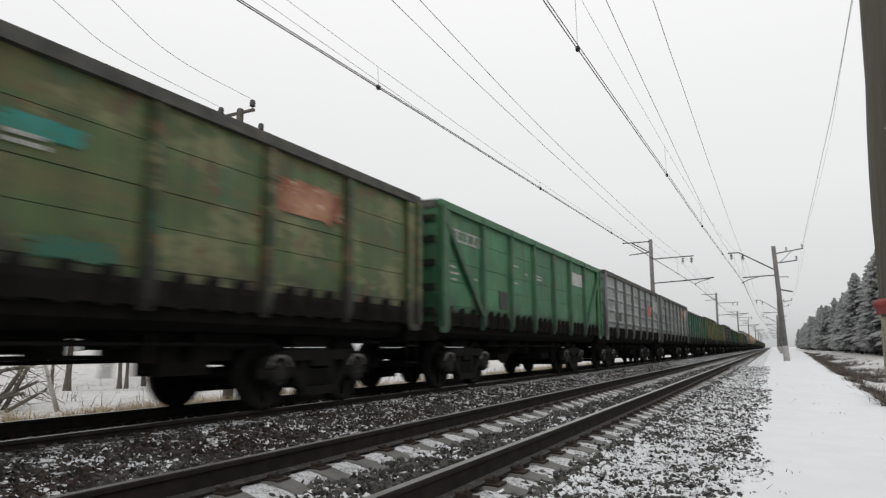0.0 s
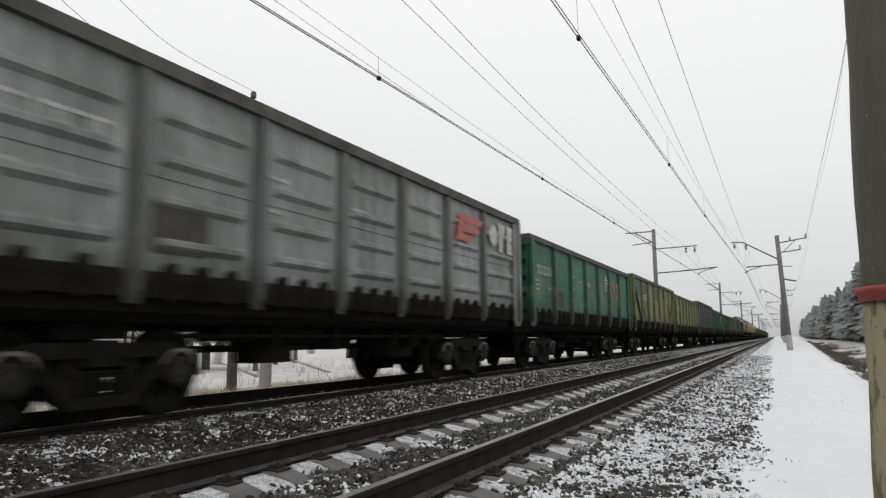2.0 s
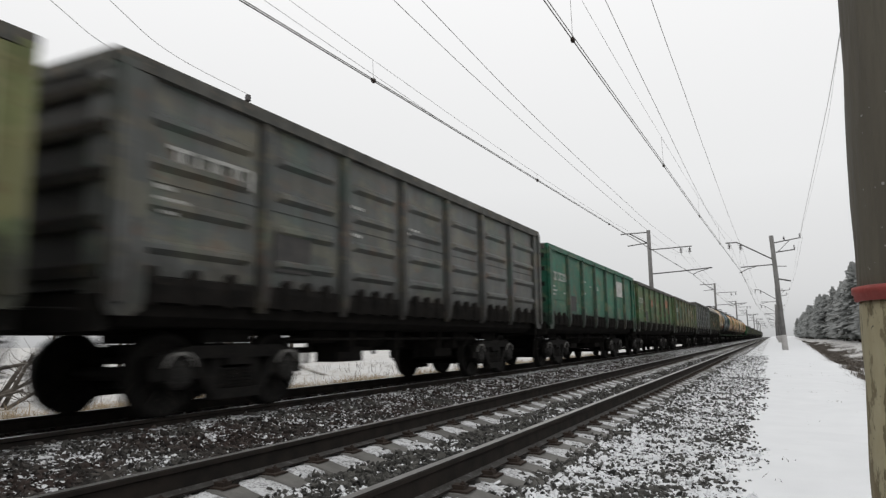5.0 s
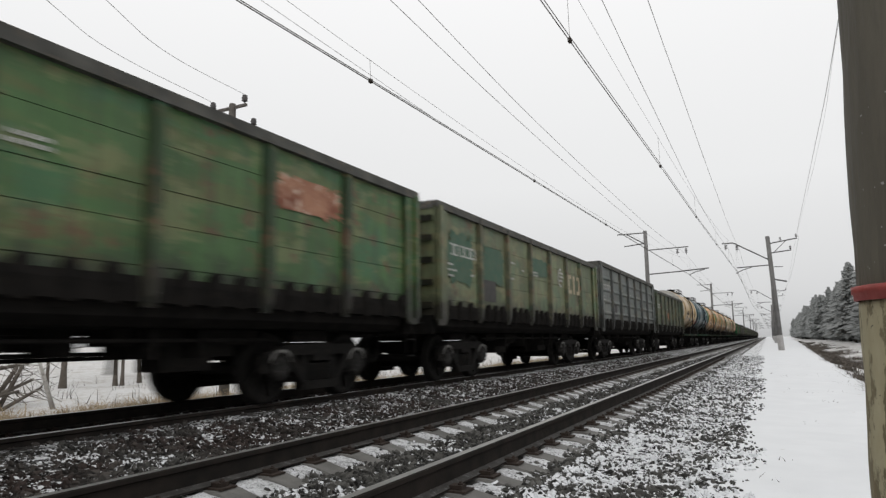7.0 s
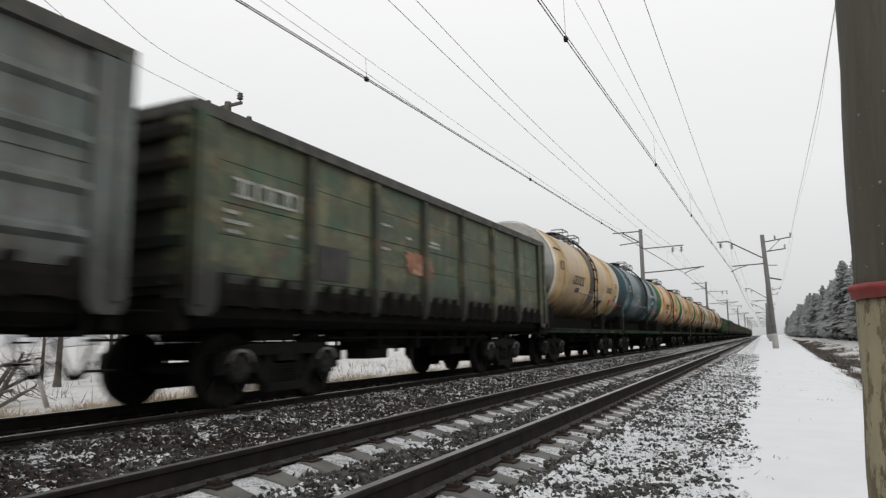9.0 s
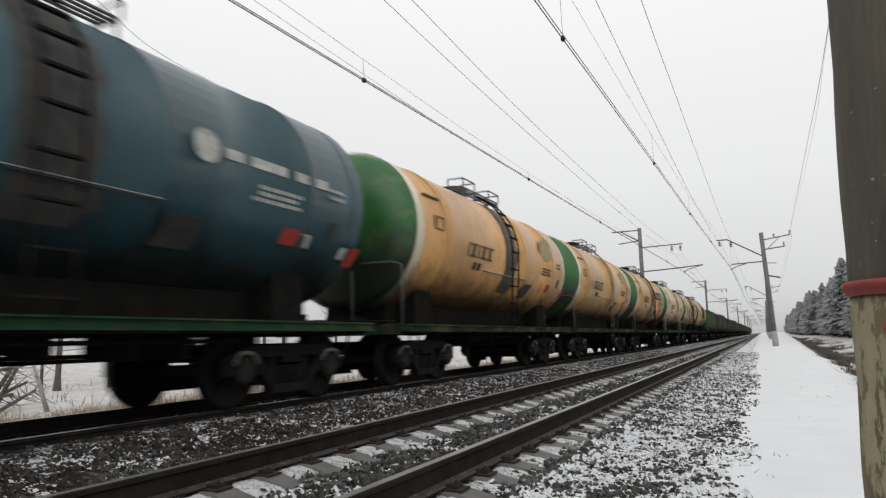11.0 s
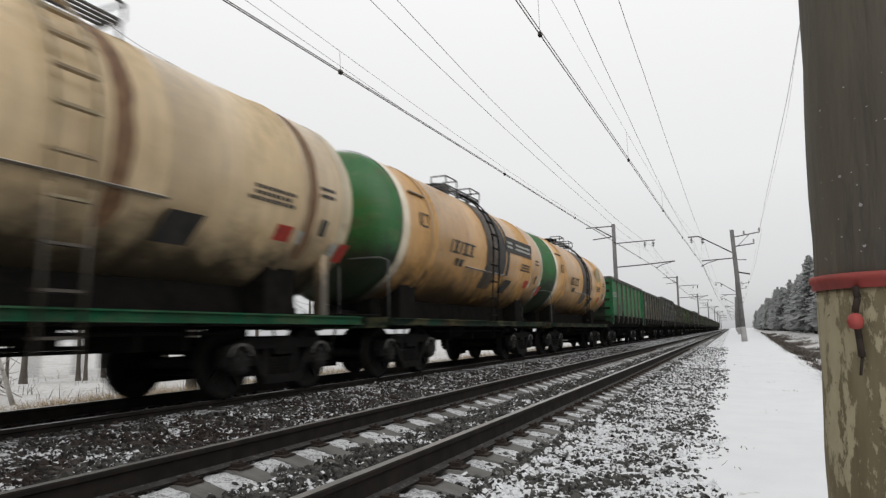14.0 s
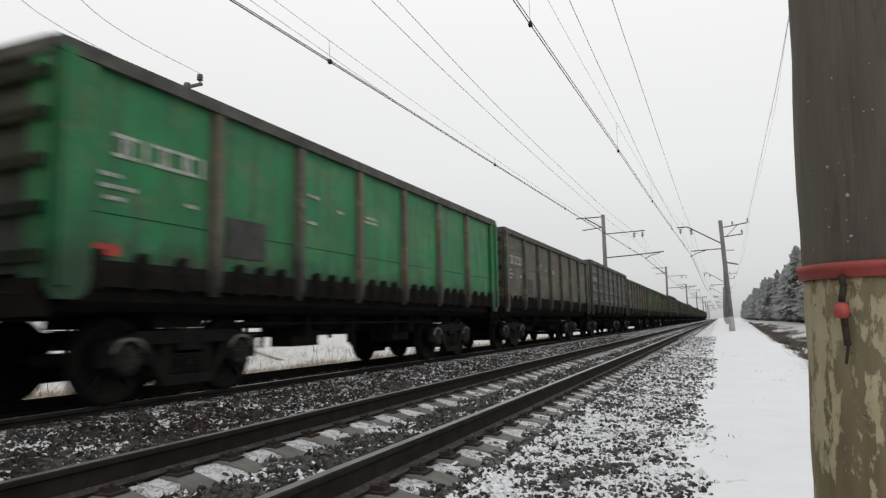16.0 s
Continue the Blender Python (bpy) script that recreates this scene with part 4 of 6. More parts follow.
            for q, ln in ((0.12, 0.3), (0.24, 0.42), (0.36, 0.36)):
                part("logo_bar", plate(ln, 0.06, M_MARK), w, up @ pose(HW - 0.032, BAYS[0] + y + 0.18, z + q))
    return w


# tank wagon
TR, TZ, TH = 1.53, 2.928, 5.05     # radius, axis height, half length of the straight barrel


def barrel_mesh(bm):
    n, prof = 48, []
    y = -TH + 0.26
    for r, dy in ((TR, 0), (TR, 1.35), (TR + 0.012, 0.0), (TR + 0.012, 0.06), (TR, 0.0), (TR, 2.2), (TR, 2.4), (TR + 0.012, 0), (TR + 0.012, 0.06), (TR, 0), (TR, 2.4), (TR + 0.012, 0), (TR + 0.012, 0.06), (TR, 0)):
        y += dy
        prof.append((r, y))
    prof.append((TR, TH))
    lathe(bm, prof, "Y", (0, 0, TZ), n, cap=False)


def band_mesh(bm):
    lathe(bm, [(TR + 0.004, -TH - 0.02), (TR + 0.004, -TH + 0.27)], "Y", (0, 0, TZ), 48, cap=False)


def head_mesh(bm):
    prof = [(TR, -TH)]
    for i in range(1, 9):
        a = i * math.pi / 2 / 8
        prof.append((TR * math.cos(a) ** 0.8 if i < 8 else 0.02, -TH - 0.45 * math.sin(a)))
    lathe(bm, prof, "Y", (0, 0, TZ), 48)


def tank_sill(bm):
    prof = [(-0.05, 0.975), (0.1, 0.975), (0.1, 0.99), (0.05, 0.99), (0.05, 1.085), (0.1, 1.085), (0.1, 1.105), (-0.05, 1.105)]
    ra = [bm.verts.new((x, -5.45, z)) for x, z in prof]
    rb = [bm.verts.new((x, 5.45, z)) for x, z in prof]
    for i in range(8):
        bm.faces.new((ra[i], ra[(i + 1) % 8], rb[(i + 1) % 8], rb[i]))
    bm.faces.new(ra[::-1])
    bm.faces.new(rb)
    bmesh.ops.recalc_face_normals(bm, faces=bm.faces[:])


def saddle_mesh(bm):
    """Cradle block cut to the round of the barrel."""
    arc = [(TR * math.cos(radians(a)), TZ + TR * math.sin(radians(a)) + 0.02) for a in range(-132, -47, 6)]
    pts = [(arc[0][0], 1.05)] + arc + [(arc[-1][0], 1.05)]
    ra = [bm.verts.new((x, -0.35, z)) for x, z in pts]
    rb = [bm.verts.new((x, 0.35, z)) for x, z in pts]
    for i in range(len(pts)):
        k = (i + 1) % len(pts)
        bm.faces.new((ra[i], ra[k], rb[k], rb[i]))
    bm.faces.new(ra[::-1])
    bm.faces.new(rb)
    bmesh.ops.recalc_face_normals(bm, faces=bm.faces[:])


def end_rail_mesh(bm):
    """Bent handrail beside the end platform."""
    pts = [(1.38, -5.4, 1.1), (1.38, -5.4, 2.15), (1.2, -5.4, 2.22), (0.5, -5.42, 2.22), (0.35, -5.42, 2.15), (0.35, -5.42, 1.1)]
    for a, b in zip(pts, pts[1:]):
        rod(bm, a, b, 0.018, 6)


def stirrup_mesh(bm):
    for y in (0, 0.34):
        rod(bm, (1.46, y, 1.05), (1.46, y, 0.5), 0.014, 6)
    for z in (0.52, 0.78):
        rod(bm, (1.46, 0, z), (1.46, 0.34, z), 0.014, 6)


def strap_mesh(bm):
    lathe(bm, [(TR + 0.01, -0.05), (TR + 0.025, -0.05), (TR + 0.025, 0.05), (TR + 0.01, 0.05)], "Y", (0, 0, TZ), 48, cap=False)


def stain_mesh(bm):
    """Spill that ran down both flanks from the filling hatch."""
    rng = random.Random(5)
    n = 26
    for s in (-1, 1):
        rows = []
        for i in range(n + 1):
            a = radians(88 - 128 * i / n)
            wa = 0.42 + 0.16 * noise.noise((i * 0.35, s, 0)) - 0.1 * i / n
            wb = 0.5 + 0.2 * noise.noise((i * 0.4, s, 7))
            r = TR + 0.006
            rows.append([bm.verts.new((s * r * math.cos(a), y, TZ + r * math.sin(a))) for y in (-wa, -wa / 2, 0, wb / 2, wb)])
        for p, q in zip(rows, rows[1:]):
            for j in range(4):
                bm.faces.new((p[j], p[j + 1], q[j + 1], q[j])).smooth = True
    bmesh.ops.recalc_face_normals(bm, faces=bm.faces[:])


def wide_band_mesh(bm):
    """Broad dark panel painted over the crown of the barrel and down its flank, behind the ladder."""
    n, r, rows = 30, TR + 0.006, []
    for i in range(n + 1):
        a = radians(-22 + 202 * i / n)
        rows.append([bm.verts.new((r * math.cos(a), y, TZ + r * math.sin(a))) for y in (0.42, 0.8, 1.2, 1.55)])
    for p, q in zip(rows, rows[1:]):
        for j in range(3):
            bm.faces.new((p[j], p[j + 1], q[j + 1], q[j])).smooth = True
    bmesh.ops.recalc_face_normals(bm, faces=bm.faces[:])


def dome_mesh(bm):
    lathe(bm, [(0.33, TZ + TR - 0.05), (0.33, TZ + TR + 0.22), (0.38, TZ + TR + 0.22), (0.38, TZ + TR + 0.27), (0.2, TZ + TR + 0.33), (0.05, TZ + TR + 0.35)], "Z", (0, 0, 0), 20)
    for y in (0.62, -0.6):
        lathe(bm, [(0.12, TZ + TR - 0.05), (0.12, TZ + TR + 0.18), (0.08, TZ + TR + 0.22)], "Z", (0, y, 0), 10)


def platform_mesh(bm):
    z = TZ + TR + 0.02
    for s in (-1, 1):
        for i in range(4):
            box(bm, s * (0.45 + 0.1 * i) - 0.02, s * (0.45 + 0.1 * i) + 0.02, -1.2, 1.2, z, z + 0.025)
        for y in (-1.15, -0.4, 0.4, 1.15):
            bar(bm, (s * 0.35, y, z - 0.02), (s * 0.8, y, z - 0.02), 0.04, 0.04)
            bar(bm, (s * 0.78, y, z - 0.02), (s * 0.78, y, TZ + TR - 0.24), 0.03, 0.03)


def railing_mesh(bm):
    """One bent guard rail; it stands at a corner of the walkway."""
    z = TZ + TR + 0.04
    for y in (-0.36, 0.36):
        rod(bm, (0.8, y, z), (0.8, y, z + 0.19), 0.018, 6)
        rod(bm, (0.4, y, z), (0.4, y, z + 0.19), 0.018, 6)
        rod(bm, (0.8, y, z + 0.19), (0.4, y, z + 0.19), 0.018, 6)
    rod(bm, (0.8, -0.36, z + 0.19), (0.8, 0.36, z + 0.19), 0.018, 6)


def tank_ladder_mesh(bm, low=False):
    """Bent to the barrel down to the middle, then straight to the sill."""
    for s in (1,):
        pts = []
        for i in range(9):
            a = radians(58 - 58 * i / 8)
            pts.append((s * (TR + 0.13) * math.cos(a), TZ + (TR + 0.13) * math.sin(a)))
        pts.append((s * (TR + 0.1), 2.2))
        pts.append((s * 1.55, 0.5 if low else 1.1))
        for (x0, z0), (x1, z1) in zip(pts, pts[1:]):
            for y in (-0.22, 0.22):
                rod(bm, (x0, y, z0), (x1, y, z1), 0.022, 6)
        for i in range(11 if low else 10):
            a = radians(62 - 62 * i / 5)
            if i < 6:
                x, z = s * (TR + 0.13) * math.cos(a), TZ + (TR + 0.13) * math.sin(a)
            else:
                z = TZ - 0.42 * (i - 5)
                x = s * (TR + 0.1 - 0.02 * (i - 5))
            bar(bm, (x, -0.24, z), (x, 0.24, z), 0.07, 0.03)


def flank(y, a, yaw=0):
    """A pose on the near flank of the barrel, at angle a above its middle."""
    return pose((TR + 0.006) * math.cos(radians(a)), y, TZ + (TR + 0.006) * math.sin(radians(a)), 0, -a, 0)


def tank(label, color, head, stain=True, band=False, cream=True, sill=(0.01, 0.026, 0.016, 0.6), ink=True, logo=0, extra=(), streaked=False):
    w = new("tank_wagon")
    tagged(w, label, "tank wagon", "freight train")
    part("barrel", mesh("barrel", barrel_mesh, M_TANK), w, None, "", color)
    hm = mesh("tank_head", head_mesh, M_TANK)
    part("tank_head", mesh("front_head", head_mesh, M_DOME), w, None, "domed head, grime and shade painted black below", head)
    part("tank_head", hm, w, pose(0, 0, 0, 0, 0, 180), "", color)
    part("edge_band", mesh("edge_band", band_mesh, M_TANK), w, None, "pale band round the rim", (0.66, 0.6, 0.47, 0.12) if cream else color)
    part("edge_band", mesh("edge_band", band_mesh, M_TANK), w, pose(0, 0, 0, 0, 0, 180), "", (0.5, 0.42, 0.29, 0.3) if cream else color)
    if stain:
        part("spill_stain", mesh("spill_stain" if ink else "soot_stain", stain_mesh, M_SPILL if ink else M_INK), w, None, "dark oil spill below the hatch")
    if streaked:
        part("rust_streak", mesh("rust_streak", stain_mesh, M_STREAK), w, pose(0, 0.62, 0) @ Matrix.Diagonal((1, 0.3, 1, 1)), "brown rust streak beside the ladder")
        part("rust_streak", mesh("rust_streak", stain_mesh, M_STREAK), w, pose(0, 4.0, 0) @ Matrix.Diagonal((1, 0.22, 1, 1)))
    if band:
        part("dark_band", mesh("dark_band", wide_band_mesh, M_INK), w, None, "broad blackened band")
    part("frame_deck", mesh("frame_deck", lambda bm: box(bm, -1.25, 1.25, -5.3, 5.3, 0.95, 1.07), M_GRIME), w)
    for s in (-1, 1):
        turn = pose(0, 0, 0, 0, 0, 0 if s > 0 else 180)
        part("side_sill", mesh("side_sill", tank_sill, M_SILL), w, turn @ pose(1.42, 0, 0), "", sill)
        part("end_beam", mesh("end_beam", lambda bm: box(bm, -1.36, 1.36, -0.05, 0.05, 0.93, 1.12), M_SILL), w, pose(0, s * 5.42, 0), "", sill)
        part("end_deck", mesh("end_deck", lambda bm: box(bm, -1.36, 1.36, -0.45, 0.45, 1.072, 1.1), M_GRIME), w, pose(0, s * 4.9, 0))
        part("end_handrail", mesh("end_handrail", end_rail_mesh, M_ARM), w, turn)
        part("step_stirrup", mesh("step_stirrup", stirrup_mesh, M_CHASSIS), w, turn @ pose(0, -5.3, 0))
    for s in (-1, 1):
        part("saddle", mesh("saddle", saddle_mesh, M_GRIME), w, pose(0, s * 3.9, 0))
        part("strap", mesh("strap", strap_mesh, M_TANK), w, pose(0, s * 3.75, 0), "", tuple(c * 0.8 for c in color))
    part("filling_hatch", mesh("filling_hatch", dome_mesh, M_GRIME), w)
    part("platform", mesh("platform", platform_mesh, M_ARM), w, None, "slatted steel walkway")
    for y in (-0.85, 0.83):
        for q in (0, 180):
            part("railing", mesh("railing", railing_mesh, M_ARM), w, pose(0, y, 0, 0, 0, q))
    for r in (0, 180):
        part("ladder", mesh("tank_ladder%d" % stain, lambda bm: tank_ladder_mesh(bm, not stain), M_CHASSIS if stain else M_TANK), w, pose(0, 0, 0, 0, 0, r), "", tuple(c * 0.55 for c in color[:3]) + (0.9,))
    for y, ln, a in ((-0.15, 2.9, -22), (-4.25, 0.7, 25)):
        part("ledge", mesh("ledge%.1f" % ln, lambda bm: box(bm, -0.01, 0.05, -ln / 2, ln / 2, -0.015, 0.015), M_TANK), w, flank(y, a), "", color)
    number_row(w, (2, 1, 0, 3, 1, 4, 1, 0), 0.15, 0.3, 0.04, M_INK if ink else M_MARK, flank(-2.75, -13))
    number_row(w, (3, 4, 1), 0.13, 0.28, 0.04, M_INK if ink else M_MARK, flank(-4.4, 0))
    for y, lw in ((-2.3, 0.16), (-2.05, 0.2)):
        part("painted_plate", plate(lw, 0.17, M_INK if ink else M_MARK), w, flank(y, -23))
    for y, a, n in ((2.7, -7, 9), (2.7, -10, 8), (2.6, -13, 10), (4.2, 2, 4), (4.2, -2, 4)):
        part("stencil_line", numerals(n, 0.07, 0.05, 0.03, M_INK if ink else M_MARK), w, flank(y, a))["kind"] = "stuff"
    part("hazard_plate", plate(0.55, 0.45, M_INK), w, flank(1.35, -42), "black painted square")
    part("tail_plate", plate(0.24, 0.34, M_RED), w, flank(4.93, -38), "red tail marker plate")
    part("tail_plate", plate(0.16, 0.2, M_MARK), w, flank(4.7, -34), "white marker plate")
    part("tail_plate", plate(0.34, 0.24, M_RED), w, flank(3.3, -31), "small red placard")
    part("tail_plate", plate(0.22, 0.2, M_MARK), w, flank(3.7, -31))
    part("tail_plate", plate(0.14, 0.26, M_INK), w, flank(4.3, -24), "small black placard")
    for y in (-4.7, 4.7) if label.startswith("cream") else ():   # stays from the barrel's ends down to the sill
        part("barrel_stay", mesh("barrel_stay", lambda bm: box(bm, 1.14, 1.26, -0.1, 0.1, 1.1, TZ - 0.72), M_TANK), w, pose(0, y, 0), "", color)
    if logo:
        m = M_FADE if logo == 1 else M_MARK
        if logo == 1:
            part("logo_shape", mesh("logo_oval", lambda bm: outline(bm, [(0.6 + 0.62 * math.cos(i * math.tau / 28), 0.3 + 0.34 * math.sin(i * math.tau / 28)) for i in range(28)]), m), w, flank(2.5, 4), "faded dark oval")
            for y in (0.2, 0.55, 0.9):
                part("logo_shape", plate(0.16, 0.3, M_CREAM), w, flank(2.5 + y, 4) @ pose(0.006, 0, 0.15))
        else:
            part("logo_shape", mesh("logo_disc", lambda bm: outline(bm, [(0.2 * math.cos(i * math.tau / 18), 0.2 * math.sin(i * math.tau / 18)) for i in range(18)]), m), w, flank(1.8, 5), "pale round emblem")
            for i, lw in enumerate((0.3, 0.42, 0.24, 0.38, 0.3)):
                part("logo_shape", plate(lw, 0.13, m), w, flank(2.1 + 0.44 * i, 2))
    for y, a, lw, lh, m in extra:
        part("painted_plate", plate(lw, lh, m), w, flank(y, a))
        if lw > 2:
            for y2, n2 in ((0.15, 4), (0.95, 12)):
                for q in (0, 1):
                    part("stencil_line", numerals(n2, 0.1, 0.06, 0.02, M_MARK), w, flank(y + y2, a) @ pose(0.007, 0, 0.12 + 0.12 * q))["kind"] = "stuff"
    part("belly_sill", mesh("belly_sill", lambda bm: box(bm, -0.62, 0.62, -4.7, 4.7, 1.06, TZ - TR + 0.13), M_GRIME), w)
    running_gear(w, 5.42, 3.9, 1.08)
    return w


GREEN, TEAL, OLIVE, MOSS = (0.035, 0.16, 0.075, 0.35), (0.014, 0.135, 0.082, 0.5), (0.18, 0.208, 0.076, 0.7), (0.06, 0.13, 0.045, 0.75)
PALE, GREY, DARK, BROWN = (0.31, 0.33, 0.335, 0.1), (0.255, 0.27, 0.275, 0.15), (0.1, 0.105, 0.105, 0.4), (0.085, 0.08, 0.065, 0.6)
BRIGHT = (0.012, 0.19, 0.065, 0.25)
ORANGE, CREAM, BLUE, HEADGREEN = (0.58, 0.32, 0.11, 0.22), (0.62, 0.47, 0.29, 0.12), (0.005, 0.05, 0.07, 0.04), (0.02, 0.13, 0.03, 0.3)
TRAIN = []


def couple(w, centre):
    TRAIN.append((w, centre))


G_OLD = "olive green open wagon with rust and patched paint"
G_GREY = "light grey open wagon with pressed ribs and red stripes"
roll_ = {
    0: lambda: gondola("mossy green open wagon with an orange primer patch", (0.085, 0.125, 0.045, 0.9), top=3.47, marks=(("plate", 9.32, 2.62, 1.45, 0.5, M_RUST, "bare orange primer patch"), ("plate", 5.9, 2.68, 0.75, 0.2, M_SEA, "bright sea-green smear"), ("plate", 6.2, 1.6, 0.9, 0.22, M_TEALPATCH))),
    1: lambda: gondola("fresh green open wagon with diagonal end braces", (0.042, 0.175, 0.078, 0.2), post_color=(0.028, 0.115, 0.055, 0.2), diagonal=True, top=3.62, number=(0.72, 2.9), square=(1.0, 0.5, 0.4), marks=(("plate", 9.5, 2.75, 1.2, 0.4, M_MARK, "pale lettered board"),)),
    2: lambda: gondola(G_GREY, PALE, True, marks=(("stripe", 9.65, 2.3), ("letters", 11.3, 2.5, M_GHOST, "worn pale logo shapes"))),
    3: lambda: gondola("grey open wagon with pressed ribs and red stripes", GREY, True, marks=(("stripe", 9.65, 2.72), ("letters", 11.3, 2.7, M_MARK, "white logo shapes"))),
    4: lambda: gondola("teal green open wagon with rust and faded logo", TEAL, top=3.485, marks=(("ring", 8.5, 2.62), ("letters", 9.42, 2.4, M_RUST))),
    5: lambda: gondola("yellowed olive open wagon with teal patches and braces", OLIVE, diagonal=True, top=3.62, marks=(("plate", 0.7, 2.75, 1.2, 0.6, M_TEALPATCH), ("plate", 2.4, 2.8, 1.4, 0.5, M_TEALPATCH), ("plate", 5.85, 2.7, 1.3, 0.6, M_TEALPATCH), ("letters", 9.45, 2.75, M_CREAM, "cream logo shapes"))),
    6: lambda: gondola("pale olive open wagon with worn paint", (0.21, 0.225, 0.095, 0.6), top=3.47, marks=(("plate", 4.2, 2.0, 1.0, 0.4, M_RUST),)),
    7: lambda: gondola("dark grey open wagon with pressed ribs", DARK, True),
    8: lambda: gondola("teal open wagon with a white lettered board", TEAL, marks=(("plate", 9.4, 2.55, 1.3, 0.65, M_MARK, "white lettered board"),)),
    9: lambda: gondola("mossy green open wagon with an orange primer patch", MOSS, top=3.47, marks=(("plate", 9.32, 2.62, 1.45, 0.5, M_RUST, "bare orange primer patch"), ("plate", 4.4, 2.5, 0.6, 0.4, M_RUST))),
    10: lambda: gondola("olive open wagon with teal patches and pale logo", (0.15, 0.175, 0.095, 0.75), top=3.49, marks=(("plate", 0.6, 2.0, 1.2, 1.1, M_MINT), ("plate", 2.4, 2.1, 1.3, 0.9, M_MINT), ("plate", 5.9, 2.6, 1.3, 0.5, M_MINT), ("ring", 8.3, 2.5), ("letters", 9.45, 2.3, M_CREAM, "cream logo shapes"))),
    11: lambda: gondola("dull grey open wagon with pressed ribs", (0.15, 0.165, 0.165, 0.3), True, top=3.74),
    12: lambda: gondola(G_OLD, (0.075, 0.095, 0.055, 0.6), marks=(("plate", 5.0, 2.0, 1.0, 0.4, M_RUST),)),
    13: lambda: tank("pale ochre tank wagon with a grey domed end", (0.52, 0.36, 0.18, 0.35), (0.3, 0.3, 0.29, 0.3), True),
    14: lambda: tank("dark blue tank wagon with white logo and snowy top", BLUE, BLUE, True, False, False, (0.012, 0.06, 0.03, 0.3), False, 2),
    15: lambda: tank("orange tank wagon with green domed end and oil spill", ORANGE, HEADGREEN, True, logo=1),
    16: lambda: tank("orange tank wagon with green domed end and hazard plates", (0.6, 0.345, 0.13, 0.25), HEADGREEN, False, streaked=True, extra=((1.15, -9, 0.62, 0.3, M_PALEBLUE), (2.75, 9, 0.95, 0.5, M_FADE))),
    17: lambda: tank("orange tank wagon with black signboard and yellow patch", (0.6, 0.33, 0.11, 0.25), HEADGREEN, True, extra=((1.3, -1, 2.6, 0.42, M_INK), (3.0, -22, 0.8, 0.35, M_YELLOW), (4.0, -8, 0.7, 0.5, M_YELLOW), (4.05, -12, 0.5, 0.14, M_SEA))),
    18: lambda: tank("cream white tank wagon with green domed end", CREAM, (0.015, 0.13, 0.055, 0.2), False, sill=(0.015, 0.1, 0.05, 0.3), streaked=True),
    19: lambda: tank("orange tank wagon with a broad black band", (0.6, 0.34, 0.125, 0.25), HEADGREEN, True, True, extra=((1.2, 3, 2.6, 0.42, M_INK),)),
    20: lambda: tank("orange tank wagon with black band and oval logo", (0.58, 0.33, 0.12, 0.3), HEADGREEN, True, True, logo=1),
    21: lambda: gondola("bright green open wagon with brown posts", BRIGHT, top=3.57, post_color=(0.09, 0.085, 0.06, 0.6), marks=(("plate", 0.5, 1.55, 0.3, 0.12, M_RED, "red painted mark"),)),
}
M_TEALPATCH = surface("teal_patch", (0.022, 0.125, 0.082), (0.045, 0.11, 0.068), 4, 0.65, 0.0, 40, 0.2, c=(0.1, 0.115, 0.05))
M_MINT = surface("mint_patch", (0.035, 0.1, 0.062), (0.06, 0.115, 0.07), 4, 0.65, c=(0.1, 0.1, 0.055))
M_STREAK = surface("rust_streaks", (0.13, 0.06, 0.03), (0.3, 0.18, 0.09), 5, 0.7, c=(0.06, 0.035, 0.02))
M_SEA = surface("sea_green_paint", (0.015, 0.2, 0.16), (0.04, 0.24, 0.19), 4, 0.6, c=(0.08, 0.14, 0.07))
M_GHOST = surface("worn_pale_paint", (0.36, 0.37, 0.37), (0.46, 0.465, 0.46), 8, 0.7, c=(0.3, 0.31, 0.31))
M_FADE = surface("faded_green_print", (0.3, 0.27, 0.11), (0.4, 0.3, 0.13), 5, 0.5, c=(0.5, 0.33, 0.14))
M_PALEBLUE = surface("pale_blue_sheet", (0.5, 0.52, 0.54), (0.6, 0.61, 0.62), 5, 0.6)
M_YELLOW = surface("yellow_paint", (0.58, 0.38, 0.04), (0.48, 0.29, 0.04), 5, 0.5, c=(0.4, 0.24, 0.06))

FRONT, TANKS = -0.385, -0.595
LAST = 46
for k_ in range(LAST):
    if k_ <= 12:
        c_ = FRONT + (k_ - 1) * 13.92 + 6.96
    elif k_ <= 20:
        c_ = TANKS + 12 * 13.92 + (k_ - 13) * 12.02 + 6.01
    else:
        c_ = FRONT + 12 * 13.92 + 8 * 12.02 + (k_ - 21) * 13.92 + 6.96
    if k_ in roll_:
        couple(roll_[k_](), c_)
    else:
        tone_, name_ = ((BROWN, "dull brown open wagon with worn paint"), (DARK, "dark grey open wagon with pressed ribs"), (BROWN, "dull brown open wagon with worn paint"), (MOSS, "mossy green open wagon with worn paint"))[(k_ - 22) % 4]
        couple(gondola(name_, tone_, tone_ is DARK), c_)


# ---- overhead line ----
def insulator_mesh(bm):
    rod(bm, (0, 0, 0), (0, 0, -0.1), 0.015, 6)
    for i in range(3):
        lathe(bm, [(0.04, -0.1 - i * 0.13), (0.13, -0.16 - i * 0.13), (0.13, -0.18 - i * 0.13), (0.04, -0.2 - i * 0.13)], "Z", n=12)
    rod(bm, (0, 0, -0.45), (0, 0, -0.6), 0.02, 6)


def mast_mesh(bm, top=8.9):
    lathe(bm, [(0.2, 0.9), (0.16, top)], "Z", n=14)


